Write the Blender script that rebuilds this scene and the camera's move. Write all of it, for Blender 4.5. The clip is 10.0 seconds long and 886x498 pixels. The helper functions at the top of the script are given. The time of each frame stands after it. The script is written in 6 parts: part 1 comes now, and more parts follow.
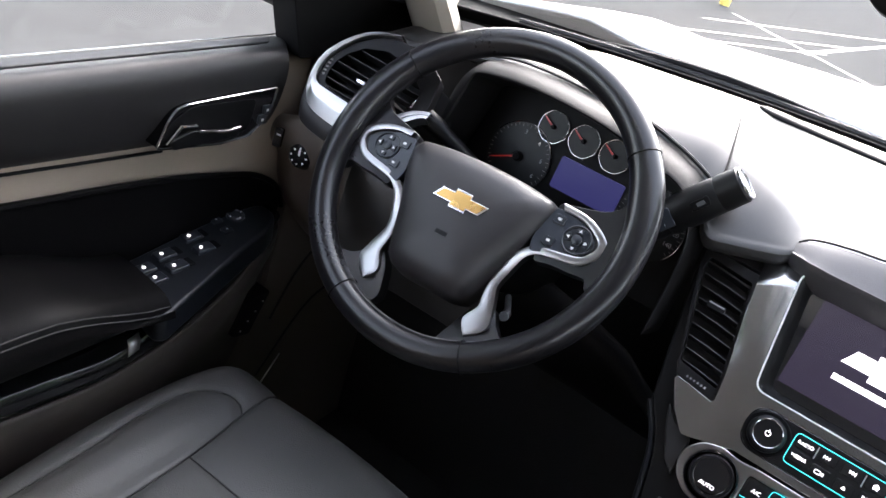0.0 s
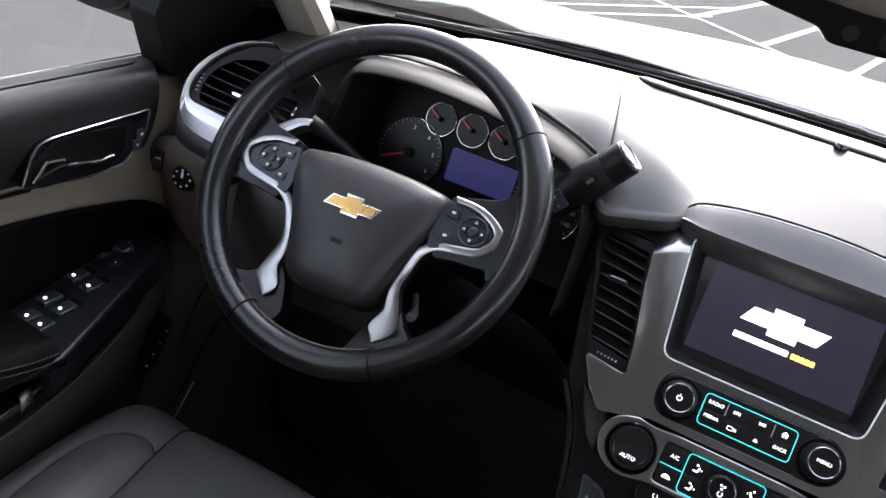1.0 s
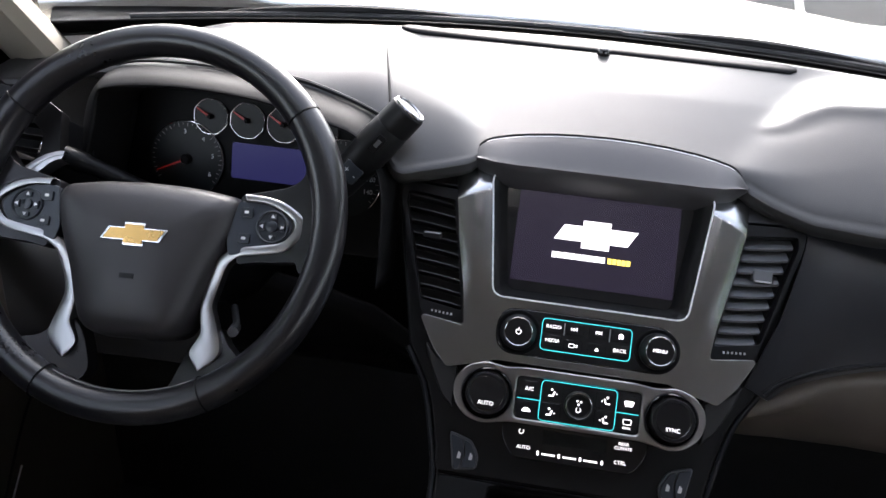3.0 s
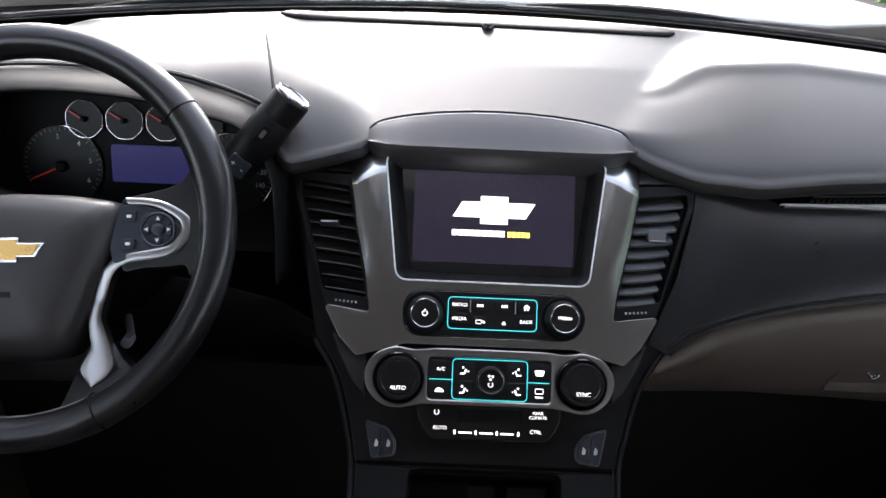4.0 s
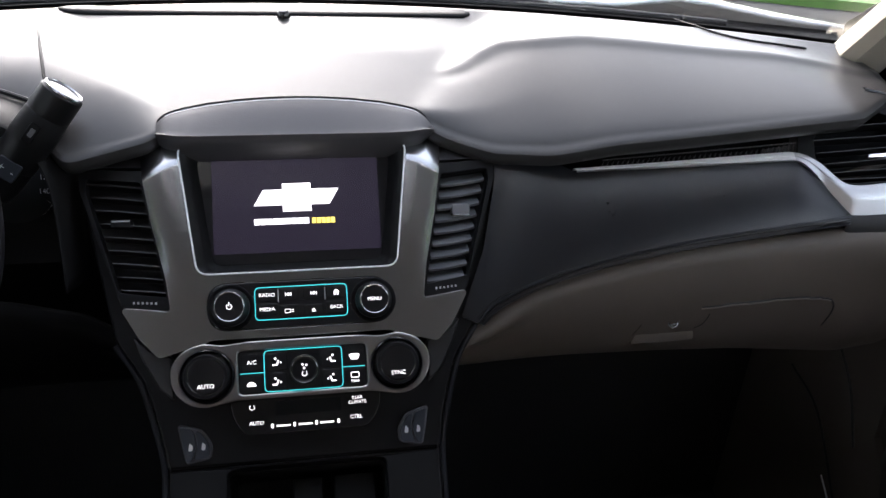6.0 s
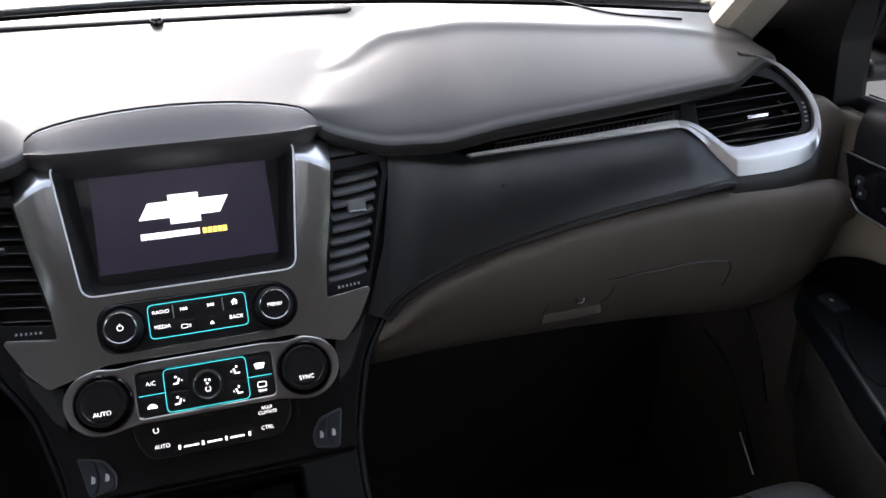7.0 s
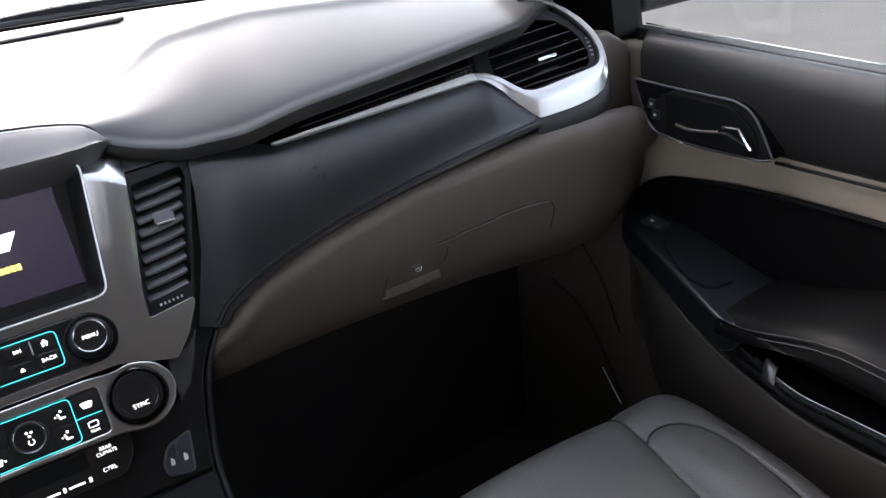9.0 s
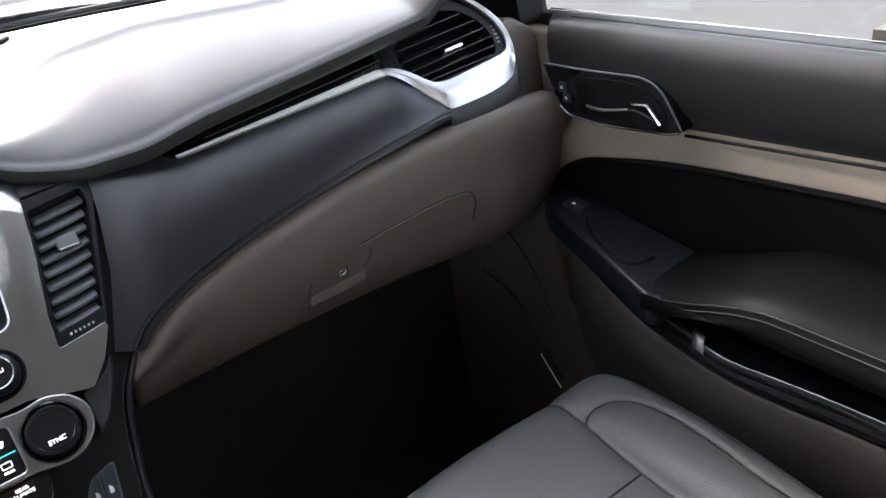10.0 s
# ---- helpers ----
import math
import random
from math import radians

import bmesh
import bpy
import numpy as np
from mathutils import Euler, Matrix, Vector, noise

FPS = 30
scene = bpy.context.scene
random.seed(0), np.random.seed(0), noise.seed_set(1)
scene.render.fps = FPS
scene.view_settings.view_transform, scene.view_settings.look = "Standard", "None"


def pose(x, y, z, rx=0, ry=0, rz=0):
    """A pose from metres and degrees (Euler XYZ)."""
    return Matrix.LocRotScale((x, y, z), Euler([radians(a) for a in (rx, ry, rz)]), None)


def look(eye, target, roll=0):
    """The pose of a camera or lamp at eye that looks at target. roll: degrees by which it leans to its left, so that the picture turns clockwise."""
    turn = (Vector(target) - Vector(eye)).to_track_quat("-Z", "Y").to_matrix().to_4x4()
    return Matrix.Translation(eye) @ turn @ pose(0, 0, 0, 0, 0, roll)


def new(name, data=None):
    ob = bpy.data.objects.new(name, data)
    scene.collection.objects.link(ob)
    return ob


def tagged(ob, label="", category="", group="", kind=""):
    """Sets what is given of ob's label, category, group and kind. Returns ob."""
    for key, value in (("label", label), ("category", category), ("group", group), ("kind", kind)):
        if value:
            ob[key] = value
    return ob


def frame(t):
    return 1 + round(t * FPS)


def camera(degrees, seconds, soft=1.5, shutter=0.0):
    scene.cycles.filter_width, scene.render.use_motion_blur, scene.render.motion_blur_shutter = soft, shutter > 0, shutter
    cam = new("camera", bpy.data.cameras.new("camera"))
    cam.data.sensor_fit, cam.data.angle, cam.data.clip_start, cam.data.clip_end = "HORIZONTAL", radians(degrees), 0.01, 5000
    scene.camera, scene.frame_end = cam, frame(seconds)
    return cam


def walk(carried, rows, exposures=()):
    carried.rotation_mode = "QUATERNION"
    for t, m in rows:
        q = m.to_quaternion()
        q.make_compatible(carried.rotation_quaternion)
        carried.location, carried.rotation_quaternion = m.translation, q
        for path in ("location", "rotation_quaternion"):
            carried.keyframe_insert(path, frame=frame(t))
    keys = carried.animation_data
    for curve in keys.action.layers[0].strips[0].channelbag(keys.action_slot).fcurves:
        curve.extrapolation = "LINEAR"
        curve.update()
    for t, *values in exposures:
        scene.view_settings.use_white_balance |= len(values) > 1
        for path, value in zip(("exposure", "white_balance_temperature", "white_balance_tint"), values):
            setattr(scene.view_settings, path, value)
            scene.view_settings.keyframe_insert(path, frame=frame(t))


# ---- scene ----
cam = camera(60.0, 10.0)
PATH = [
    (0, (-0.1094, -0.0883, 1.1296), (-0.8964, 1.4722, 0.1572), 17.39),
    (0.5, (-0.1023, -0.0742, 1.1316), (-0.8120, 1.5333, 0.1765), 15.37),
    (1, (-0.0946, -0.0594, 1.1372), (-0.7111, 1.5936, 0.1951), 13.34),
    (1.5, (-0.0910, -0.0494, 1.1418), (-0.5860, 1.6530, 0.2162), 11.68),
    (2, (-0.0851, -0.0394, 1.1413), (-0.4923, 1.6876, 0.2186), 8.68),
    (3.5, (-0.0715, -0.0136, 1.1322), (-0.1547, 1.7294, 0.1551), 3.33),
    (4, (-0.0594, -0.0107, 1.1297), (-0.0411, 1.7324, 0.1492), 2.74),
    (4.5, (-0.0417, -0.0117, 1.1260), (0.0407, 1.7290, 0.1445), 2.71),
    (5, (-0.0200, -0.0163, 1.1174), (0.1411, 1.7296, 0.1552), 3.25),
    (6.5, (0.0308, -0.0243, 1.1000), (0.4580, 1.6858, 0.1550), 1.47),
    (7, (0.0471, -0.0254, 1.0918), (0.5625, 1.6639, 0.1534), -0.12),
    (7.5, (0.0619, -0.0311, 1.0836), (0.6531, 1.6373, 0.1526), -2.01),
    (8, (0.0704, -0.0355, 1.0720), (0.7415, 1.6039, 0.1435), -3.35),
    (8.5, (0.0764, -0.0403, 1.0615), (0.8271, 1.5659, 0.1359), -5.13),
    (9, (0.0859, -0.0446, 1.0528), (0.9137, 1.5164, 0.1157), -6.69),
    (9.5, (0.1003, -0.0513, 1.0424), (0.9761, 1.4823, 0.1038), -8.71),
    (10, (0.1069, -0.0487, 1.0400), (1.0599, 1.4295, 0.0878), -9.50),
]
walk(cam, [(t, look(eye, target, roll)) for t, eye, target, roll in PATH], ((0, 3.82, 6350, 17), (1, 3.45, 6350, 17), (2, 3.35, 6350, 17), (3.5, 3.2, 6350, 17), (5, 3.22, 6350, 17), (6.5, 2.95, 6350, 17), (7.5, 3.15, 6350, 17), (8.5, 3.3, 6350, 17), (10, 3.9, 6350, 17)))

# ---------------------------------------------------------------- world and light
world = bpy.data.worlds.new("sky")
scene.world = world
world.use_nodes = True
wn = world.node_tree.nodes
sky = wn.new("ShaderNodeTexSky")
sky.sky_type = "NISHITA"
sky.sun_disc = False
SUN_ELEV, SUN_ROT = 34.0, -8.0
sky.sun_elevation, sky.sun_rotation = radians(SUN_ELEV), radians(SUN_ROT)
sky.air_density, sky.dust_density, sky.ozone_density = 1.0, 3.0, 1.0
wn["Background"].inputs[1].default_value = 0.15
haze = wn.new("ShaderNodeHueSaturation")  # thin bright overcast
haze.inputs["Saturation"].default_value = 0.45
world.node_tree.links.new(sky.outputs[0], haze.inputs["Color"])
world.node_tree.links.new(haze.outputs[0], wn["Background"].inputs[0])
sun_data = bpy.data.lights.new("sun", "SUN")
sun_data.energy, sun_data.angle, sun_data.color = 0.6, radians(28), (1.0, 0.96, 0.9)
sun = new("sun", sun_data)
sun.rotation_euler = (radians(90 - SUN_ELEV), 0, radians(180 - SUN_ROT))


# ---------------------------------------------------------------- materials
GLOW = 0.25  # lamps and screens against daylight


def material(name, color, rough=0.5, metal=0.0, spec=0.5, grain=0.0, grain_size=900.0, tone=0.12, tone_size=14.0,
             emit=None, strength=0.0, coat=0.0, rough_var=0.08, random_tone=0.0):
    """A surface with two scales of tone, a fine grain in the relief and uneven gloss."""
    m = bpy.data.materials.new(name)
    m.use_nodes = True
    nt = m.node_tree
    b = nt.nodes["Principled BSDF"]
    b.inputs["Metallic"].default_value = metal
    b.inputs["Specular IOR Level"].default_value = spec
    b.inputs["Coat Weight"].default_value = coat
    b.inputs["Coat Roughness"].default_value = 0.08
    geo = nt.nodes.new("ShaderNodeNewGeometry")

    def noise_at(size, detail):
        n = nt.nodes.new("ShaderNodeTexNoise")
        n.inputs["Scale"].default_value = size
        n.inputs["Detail"].default_value = detail
        nt.links.new(geo.outputs["Position"], n.inputs["Vector"])
        return n

    big, small = noise_at(tone_size, 4.0), noise_at(tone_size * 14, 3.0)
    mix = nt.nodes.new("ShaderNodeMix")
    mix.data_type = "RGBA"
    dark = [c * (1 - tone) for c in color[:3]]
    light = [min(1.0, c * (1 + tone)) for c in color[:3]]
    mix.inputs["A"].default_value, mix.inputs["B"].default_value = (*dark, 1), (*light, 1)
    add = nt.nodes.new("ShaderNodeMath")
    add.operation = "MULTIPLY_ADD"
    add.inputs[1].default_value = 0.35
    nt.links.new(small.outputs["Fac"], add.inputs[0])
    half = nt.nodes.new("ShaderNodeMath")
    half.operation = "MULTIPLY"
    half.inputs[1].default_value = 0.65
    nt.links.new(big.outputs["Fac"], half.inputs[0])
    nt.links.new(half.outputs[0], add.inputs[2])
    nt.links.new(add.outputs[0], mix.inputs["Factor"])
    nt.links.new(mix.outputs["Result"], b.inputs["Base Color"])
    span = nt.nodes.new("ShaderNodeMapRange")
    span.inputs["To Min"].default_value = max(0.02, rough - rough_var)
    span.inputs["To Max"].default_value = min(1.0, rough + rough_var)
    nt.links.new(add.outputs[0], span.inputs["Value"])
    nt.links.new(span.outputs[0], b.inputs["Roughness"])
    if grain:
        fine = nt.nodes.new("ShaderNodeTexVoronoi")
        fine.inputs["Scale"].default_value = grain_size
        nt.links.new(geo.outputs["Position"], fine.inputs["Vector"])
        bump = nt.nodes.new("ShaderNodeBump")
        bump.inputs["Strength"].default_value = grain
        bump.inputs["Distance"].default_value = 0.0006
        nt.links.new(fine.outputs["Distance"], bump.inputs["Height"])
        nt.links.new(bump.outputs[0], b.inputs["Normal"])
    if emit:
        b.inputs["Emission Color"].default_value = (*emit, 1)
        b.inputs["Emission Strength"].default_value = strength * GLOW
    return m


def glass_material(name, tint, rough=0.0):
    m = bpy.data.materials.new(name)
    m.use_nodes = True
    nt = m.node_tree
    nt.nodes.remove(nt.nodes["Principled BSDF"])
    clear, shine, mix = (nt.nodes.new(k) for k in ("ShaderNodeBsdfTransparent", "ShaderNodeBsdfGlossy", "ShaderNodeMixShader"))
    clear.inputs[0].default_value = (*tint, 1)
    shine.inputs["Roughness"].default_value = rough
    edge = nt.nodes.new("ShaderNodeLayerWeight")
    edge.inputs["Blend"].default_value = 0.5
    rise = nt.nodes.new("ShaderNodeMath")
    rise.operation = "POWER"
    rise.inputs[1].default_value = 5.0
    nt.links.new(edge.outputs["Facing"], rise.inputs[0])
    span = nt.nodes.new("ShaderNodeMapRange")
    span.inputs["To Min"].default_value, span.inputs["To Max"].default_value = 0.03, 0.6
    nt.links.new(rise.outputs[0], span.inputs["Value"])
    nt.links.new(span.outputs[0], mix.inputs[0])
    nt.links.new(clear.outputs[0], mix.inputs[1])
    nt.links.new(shine.outputs[0], mix.inputs[2])
    nt.links.new(mix.outputs[0], nt.nodes["Material Output"].inputs[0])
    return m


VINYL = material("dash_vinyl", (0.030, 0.029, 0.028), 0.38, spec=0.48, grain=0.15, grain_size=1100, tone=0.1)
VINYL_LOW = material("charcoal_vinyl", (0.017, 0.016, 0.016), 0.46, spec=0.4, grain=0.15, grain_size=1200)
LEATHER = material("black_leather", (0.0075, 0.0082, 0.0102), 0.30, spec=0.65, grain=0.12, grain_size=800)
DOOR_LEATHER = material("door_leather", (0.0042, 0.0040, 0.0042), 0.45, spec=0.06, grain=0.3, grain_size=800)
WHEEL_LEATHER = material("wheel_leather", (0.0085, 0.0082, 0.0095), 0.28, rough_var=0.02, grain=0.0, grain_size=900)
HUB_PLASTIC = material("hub_plastic", (0.027, 0.025, 0.026), 0.40, grain=0.2, grain_size=1300)
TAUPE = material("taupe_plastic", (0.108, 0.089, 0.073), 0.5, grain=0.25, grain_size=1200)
TAUPE_LIGHT = material("light_taupe_trim", (0.29, 0.24, 0.19), 0.55, grain=0.2, grain_size=1200)
PILLAR = material("beige_pillar_cloth", (0.30, 0.27, 0.22), 0.8, grain=0.2, grain_size=1500)
SILVER = material("satin_silver", (0.60, 0.605, 0.615), 0.38, metal=1.0, tone=0.03, rough_var=0.015)
STACK_SILVER = material("brushed_silver", (0.388, 0.394, 0.406), 0.22, metal=1.0, tone=0.03, rough_var=0.015)
POD_PLASTIC = material("pod_plastic", (0.026, 0.031, 0.040), 0.33, tone=0.1)
# the door's taupe with the shade low in the cabin put into its colour
DOOR_LOW = material("shaded_door_taupe", (0.058, 0.050, 0.043), 0.5, spec=0.3, grain=0.2, grain_size=1200)
HOOD = material("hood_vinyl", (0.010, 0.0098, 0.010), 0.6, spec=0.14, grain=0.15, grain_size=1200)
BRIGHT_EDGE = material("bright_edge", (0.88, 0.885, 0.89), 0.32, metal=0.3, tone=0.02)
SHELF_BLACK = material("shelf_black", (0.007, 0.0085, 0.011), 0.35, tone=0.15)
SATIN = material("satin_bezel", (0.34, 0.33, 0.325), 0.30, metal=1.0, tone=0.03, rough_var=0.015)
DARK_CHROME = material("dark_chrome", (0.38, 0.38, 0.39), 0.2, metal=1.0, tone=0.04)
VISOR = material("visor_vinyl", (0.042, 0.040, 0.042), 0.40, spec=0.6, grain=0.2, grain_size=1100)
CHROME = material("chrome", (0.85, 0.85, 0.86), 0.1, metal=1.0, tone=0.02, rough_var=0.03)
PIANO = material("gloss_black", (0.008, 0.008, 0.009), 0.12, coat=0.3, tone=0.1, rough_var=0.04)
BLACK = material("matt_black", (0.0035, 0.0035, 0.0038), 0.55, spec=0.15, tone=0.2)
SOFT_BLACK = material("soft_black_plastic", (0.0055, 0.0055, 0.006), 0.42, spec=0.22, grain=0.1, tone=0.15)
BLUE_BLACK = material("switch_black", (0.022, 0.026, 0.032), 0.30, tone=0.15)
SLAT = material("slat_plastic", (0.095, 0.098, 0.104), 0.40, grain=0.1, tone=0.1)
# paler than the slats, stands in for light caught on their edges
SLAT_EDGE = material("lit_slat_edge", (0.045, 0.044, 0.044), 0.45, tone=0.1)
WHEEL_SILVER = material("wheel_silver", (0.36, 0.358, 0.362), 0.30, metal=1.0, tone=0.03, rough_var=0.015)
SEAM_GREY = material("door_stitching", (0.045, 0.044, 0.044), 0.8, spec=0.1)
CARPET = material("black_carpet", (0.028, 0.027, 0.027), 0.95, grain=0.8, grain_size=500, tone=0.35)
SEAT = material("grey_seat_leather", (0.066, 0.064, 0.061), 0.42, grain=0.35, grain_size=650, tone=0.08)
SEAM = material("seam_thread", (0.014, 0.013, 0.012), 0.7)
DARK_STITCH = material("dark_stitching", (0.024, 0.023, 0.022), 0.8, spec=0.1)
LEAF = material("leaf_green", (0.07, 0.12, 0.03), 0.6, tone=0.5, tone_size=3)
BARK = material("bark", (0.12, 0.09, 0.06), 0.9, tone=0.3)
STITCH = material("grey_stitching", (0.20, 0.19, 0.18), 0.7)
GLOW_WHITE = material("white_backlight", (0.8, 0.8, 0.8), 0.5, emit=(1, 0.97, 0.95), strength=0.95)
DIM_WHITE = material("white_print", (0.72, 0.72, 0.72), 0.5)
GLOW_CYAN = material("cyan_backlight", (0.05, 0.4, 0.4), 0.5, emit=(0.03, 0.50, 0.50), strength=0.75)
GLOW_YELLOW = material("yellow_screen_mark", (0.8, 0.6, 0.1), 0.5, emit=(1.0, 0.75, 0.12), strength=0.9)
SCREEN = material("screen_dark_violet", (0.012, 0.011, 0.016), 0.25, emit=(0.030, 0.023, 0.041), strength=0.28, tone=0.03)
DISPLAY_BLUE = material("blue_display", (0.008, 0.008, 0.024), 0.35, spec=0.15, emit=(0.040, 0.040, 0.15), strength=0.24, tone=0.03)
RED = material("needle_red", (0.22, 0.014, 0.010), 0.4, emit=(0.6, 0.03, 0.02), strength=0.06)
GOLD = material("gold_emblem", (0.72, 0.44, 0.15), 0.28, metal=1.0, tone=0.06)
DIAL = material("dial_face", (0.004, 0.0052, 0.0056), 0.4, spec=0.25)
PAINT = material("white_car_paint", (0.80, 0.80, 0.80), 0.25, coat=0.6, tone=0.02)
RUBBER = material("wiper_rubber", (0.015, 0.015, 0.016), 0.5)
ASPHALT = material("asphalt", (0.072, 0.071, 0.069), 0.95, spec=0.0, grain=0.6, grain_size=120, tone=0.22, tone_size=2.0)
LINE_PAINT = material("road_paint", (0.17, 0.17, 0.165), 0.7, tone=0.2, tone_size=8)
YELLOW_PAINT = material("yellow_paint", (0.75, 0.55, 0.12), 0.6)
GRASS = material("grass_green", (0.08, 0.16, 0.03), 0.9, tone=0.4, tone_size=5)
HEADLINER = material("headliner_cloth", (0.72, 0.71, 0.69), 0.9, grain=0.3, grain_size=800)
GLASS = glass_material("windscreen_glass", (0.92, 0.94, 0.93))
SIDE_GLASS = glass_material("side_glass", (0.95, 0.97, 0.96))
MIRROR = material("mirror_glass", (0.9, 0.9, 0.9), 0.02, metal=1.0, tone=0.0, rough_var=0.0)


# ---------------------------------------------------------------- mesh helpers
class Plane:
    """A plane: origin, right, up and out of the surface."""

    def __init__(self, o, u, v, mirror=1):
        self.o, self.u, self.v = Vector(o), Vector(u).normalized(), Vector(v).normalized()
        self.n = self.u.cross(self.v)
        self.mirror = mirror

    def __call__(self, a, b, w=0.0):
        p = self.o + self.u * a + self.v * b + self.n * w
        return Vector((p.x * self.mirror, p.y, p.z))


def thing(name, label, category, at, group="", kind=""):
    ob = new(name)
    ob.location = at
    ob.empty_display_size = 0.02
    return tagged(ob, label, category, group, kind)


def part(name, bm, mat, parent, label="", bevel=0.0, solid=0.0, sharp=35, segments=2, normals=True):
    """Links a bmesh, given in world places, as one mesh under a thing or a part."""
    if normals:
        bmesh.ops.recalc_face_normals(bm, faces=bm.faces)
    me = bpy.data.meshes.new(name)
    bm.to_mesh(me)
    bm.free()
    me.materials.append(mat)
    me.polygons.foreach_set("use_smooth", [True] * len(me.polygons))
    me.set_sharp_from_angle(angle=radians(sharp))
    ob = new(name, me)
    if parent is not None:
        ob.parent = parent
        ob.matrix_parent_inverse = Matrix.Translation(parent.location).inverted() if parent.type == "EMPTY" else Matrix()
    if solid:
        s = ob.modifiers.new("thickness", "SOLIDIFY")
        s.thickness, s.offset = solid, 0
    if bevel:
        b = ob.modifiers.new("edge", "BEVEL")
        b.width, b.segments, b.limit_method, b.angle_limit, b.harden_normals = bevel, segments, "ANGLE", radians(40), True
        b.use_clamp_overlap = True
    return tagged(ob, label) if label else ob


def structure(name, bm, mat, label, category, **kw):
    return tagged(part(name, bm, mat, None, **kw), label, category, kind="structure")


def rounded(poly, r, n=4):
    """The outline with its corners turned into arcs of about r."""
    out, k = [], len(poly)
    for i in range(k):
        p, a, b = Vector(poly[i]), Vector(poly[i - 1]), Vector(poly[(i + 1) % k])
        da, db = a - p, b - p
        d = min(r, 0.45 * da.length, 0.45 * db.length)
        s, e = p + da.normalized() * d, p + db.normalized() * d
        for j in range(n + 1):
            t = j / n
            q = s * (1 - t) ** 2 + p * 2 * t * (1 - t) + e * t * t
            out.append((q.x, q.y))
    return out


def rect(x0, y0, x1, y1):
    return [(x0, y0), (x1, y0), (x1, y1), (x0, y1)]


def disc(cx, cy, r, n=40, r2=None):
    return [(cx + r * math.cos(2 * math.pi * i / n), cy + (r2 or r) * math.sin(2 * math.pi * i / n)) for i in range(n)]


def prism(bm, outline, w0, w1, fr, holes=(), bend=None):
    """An outline in a frame, with holes, raised from w0 to w1."""
    bend = bend or (lambda a, b: 0.0)
    if not holes:
        low = [bm.verts.new(fr(a, b, w0 + bend(a, b))) for a, b in outline]
        top = [bm.verts.new(fr(a, b, w1 + bend(a, b))) for a, b in outline]
        bm.faces.new(low[::-1])
        bm.faces.new(top)
        for i in range(len(top)):
            j = (i + 1) % len(top)
            bm.faces.new((low[i], low[j], top[j], top[i]))
        return bm
    layers = []
    for w in (w0, w1):
        edges, loops = [], []
        for loop in (outline, *holes):
            vs = [bm.verts.new(fr(a, b, w + bend(a, b))) for a, b in loop]
            loops.append(vs)
            edges += [bm.edges.new((vs[i], vs[(i + 1) % len(vs)])) for i in range(len(vs))]
        bmesh.ops.triangle_fill(bm, use_beauty=True, use_dissolve=False, edges=edges)
        layers.append(loops)
    for low, top in zip(*layers):
        for i in range(len(low)):
            j = (i + 1) % len(low)
            bm.faces.new((low[i], low[j], top[j], top[i]))
    return bm


def plate(name, outline, w0, w1, fr, mat, parent, label="", bevel=0.0008, holes=(), bend=None, **kw):
    return part(name, prism(bmesh.new(), outline, w0, w1, fr, holes, bend), mat, parent, label, bevel=bevel, **kw)


def lathe(bm, fr, cx, cy, profile, n=48):
    """Turns a profile of (radius, height) round a frame's normal at (cx, cy)."""
    rings = []
    for r, w in profile:
        if r <= 1e-6:
            rings.append([bm.verts.new(fr(cx, cy, w))])
        else:
            rings.append([bm.verts.new(fr(cx + r * math.cos(2 * math.pi * i / n), cy + r * math.sin(2 * math.pi * i / n), w)) for i in range(n)])
    for a, b in zip(rings, rings[1:]):
        for i in range(n):
            j = (i + 1) % n
            if len(a) == 1 and len(b) == 1:
                continue
            if len(a) == 1:
                bm.faces.new((a[0], b[i], b[j]))
            elif len(b) == 1:
                bm.faces.new((a[i], a[j], b[0]))
            else:
                bm.faces.new((a[i], a[j], b[j], b[i]))
    return bm


def turned(name, fr, cx, cy, profile, mat, parent, label="", n=48, **kw):
    return part(name, lathe(bmesh.new(), fr, cx, cy, profile, n), mat, parent, label, **kw)


def smooth_line(pts, n):
    """n + 1 points on a Catmull-Rom curve through the points."""
    p = [Vector(q) for q in pts]
    p = [2 * p[0] - p[1], *p, 2 * p[-1] - p[-2]]
    out = []
    for i in range(n + 1):
        s = i / n * (len(p) - 3)
        k = min(int(s), len(p) - 4)
        t = s - k
        a, b, c, d = p[k : k + 4]
        out.append(0.5 * (2 * b + (c - a) * t + (2 * a - 5 * b + 4 * c - d) * t * t + (3 * b - a - 3 * c + d) * t ** 3))
    return out


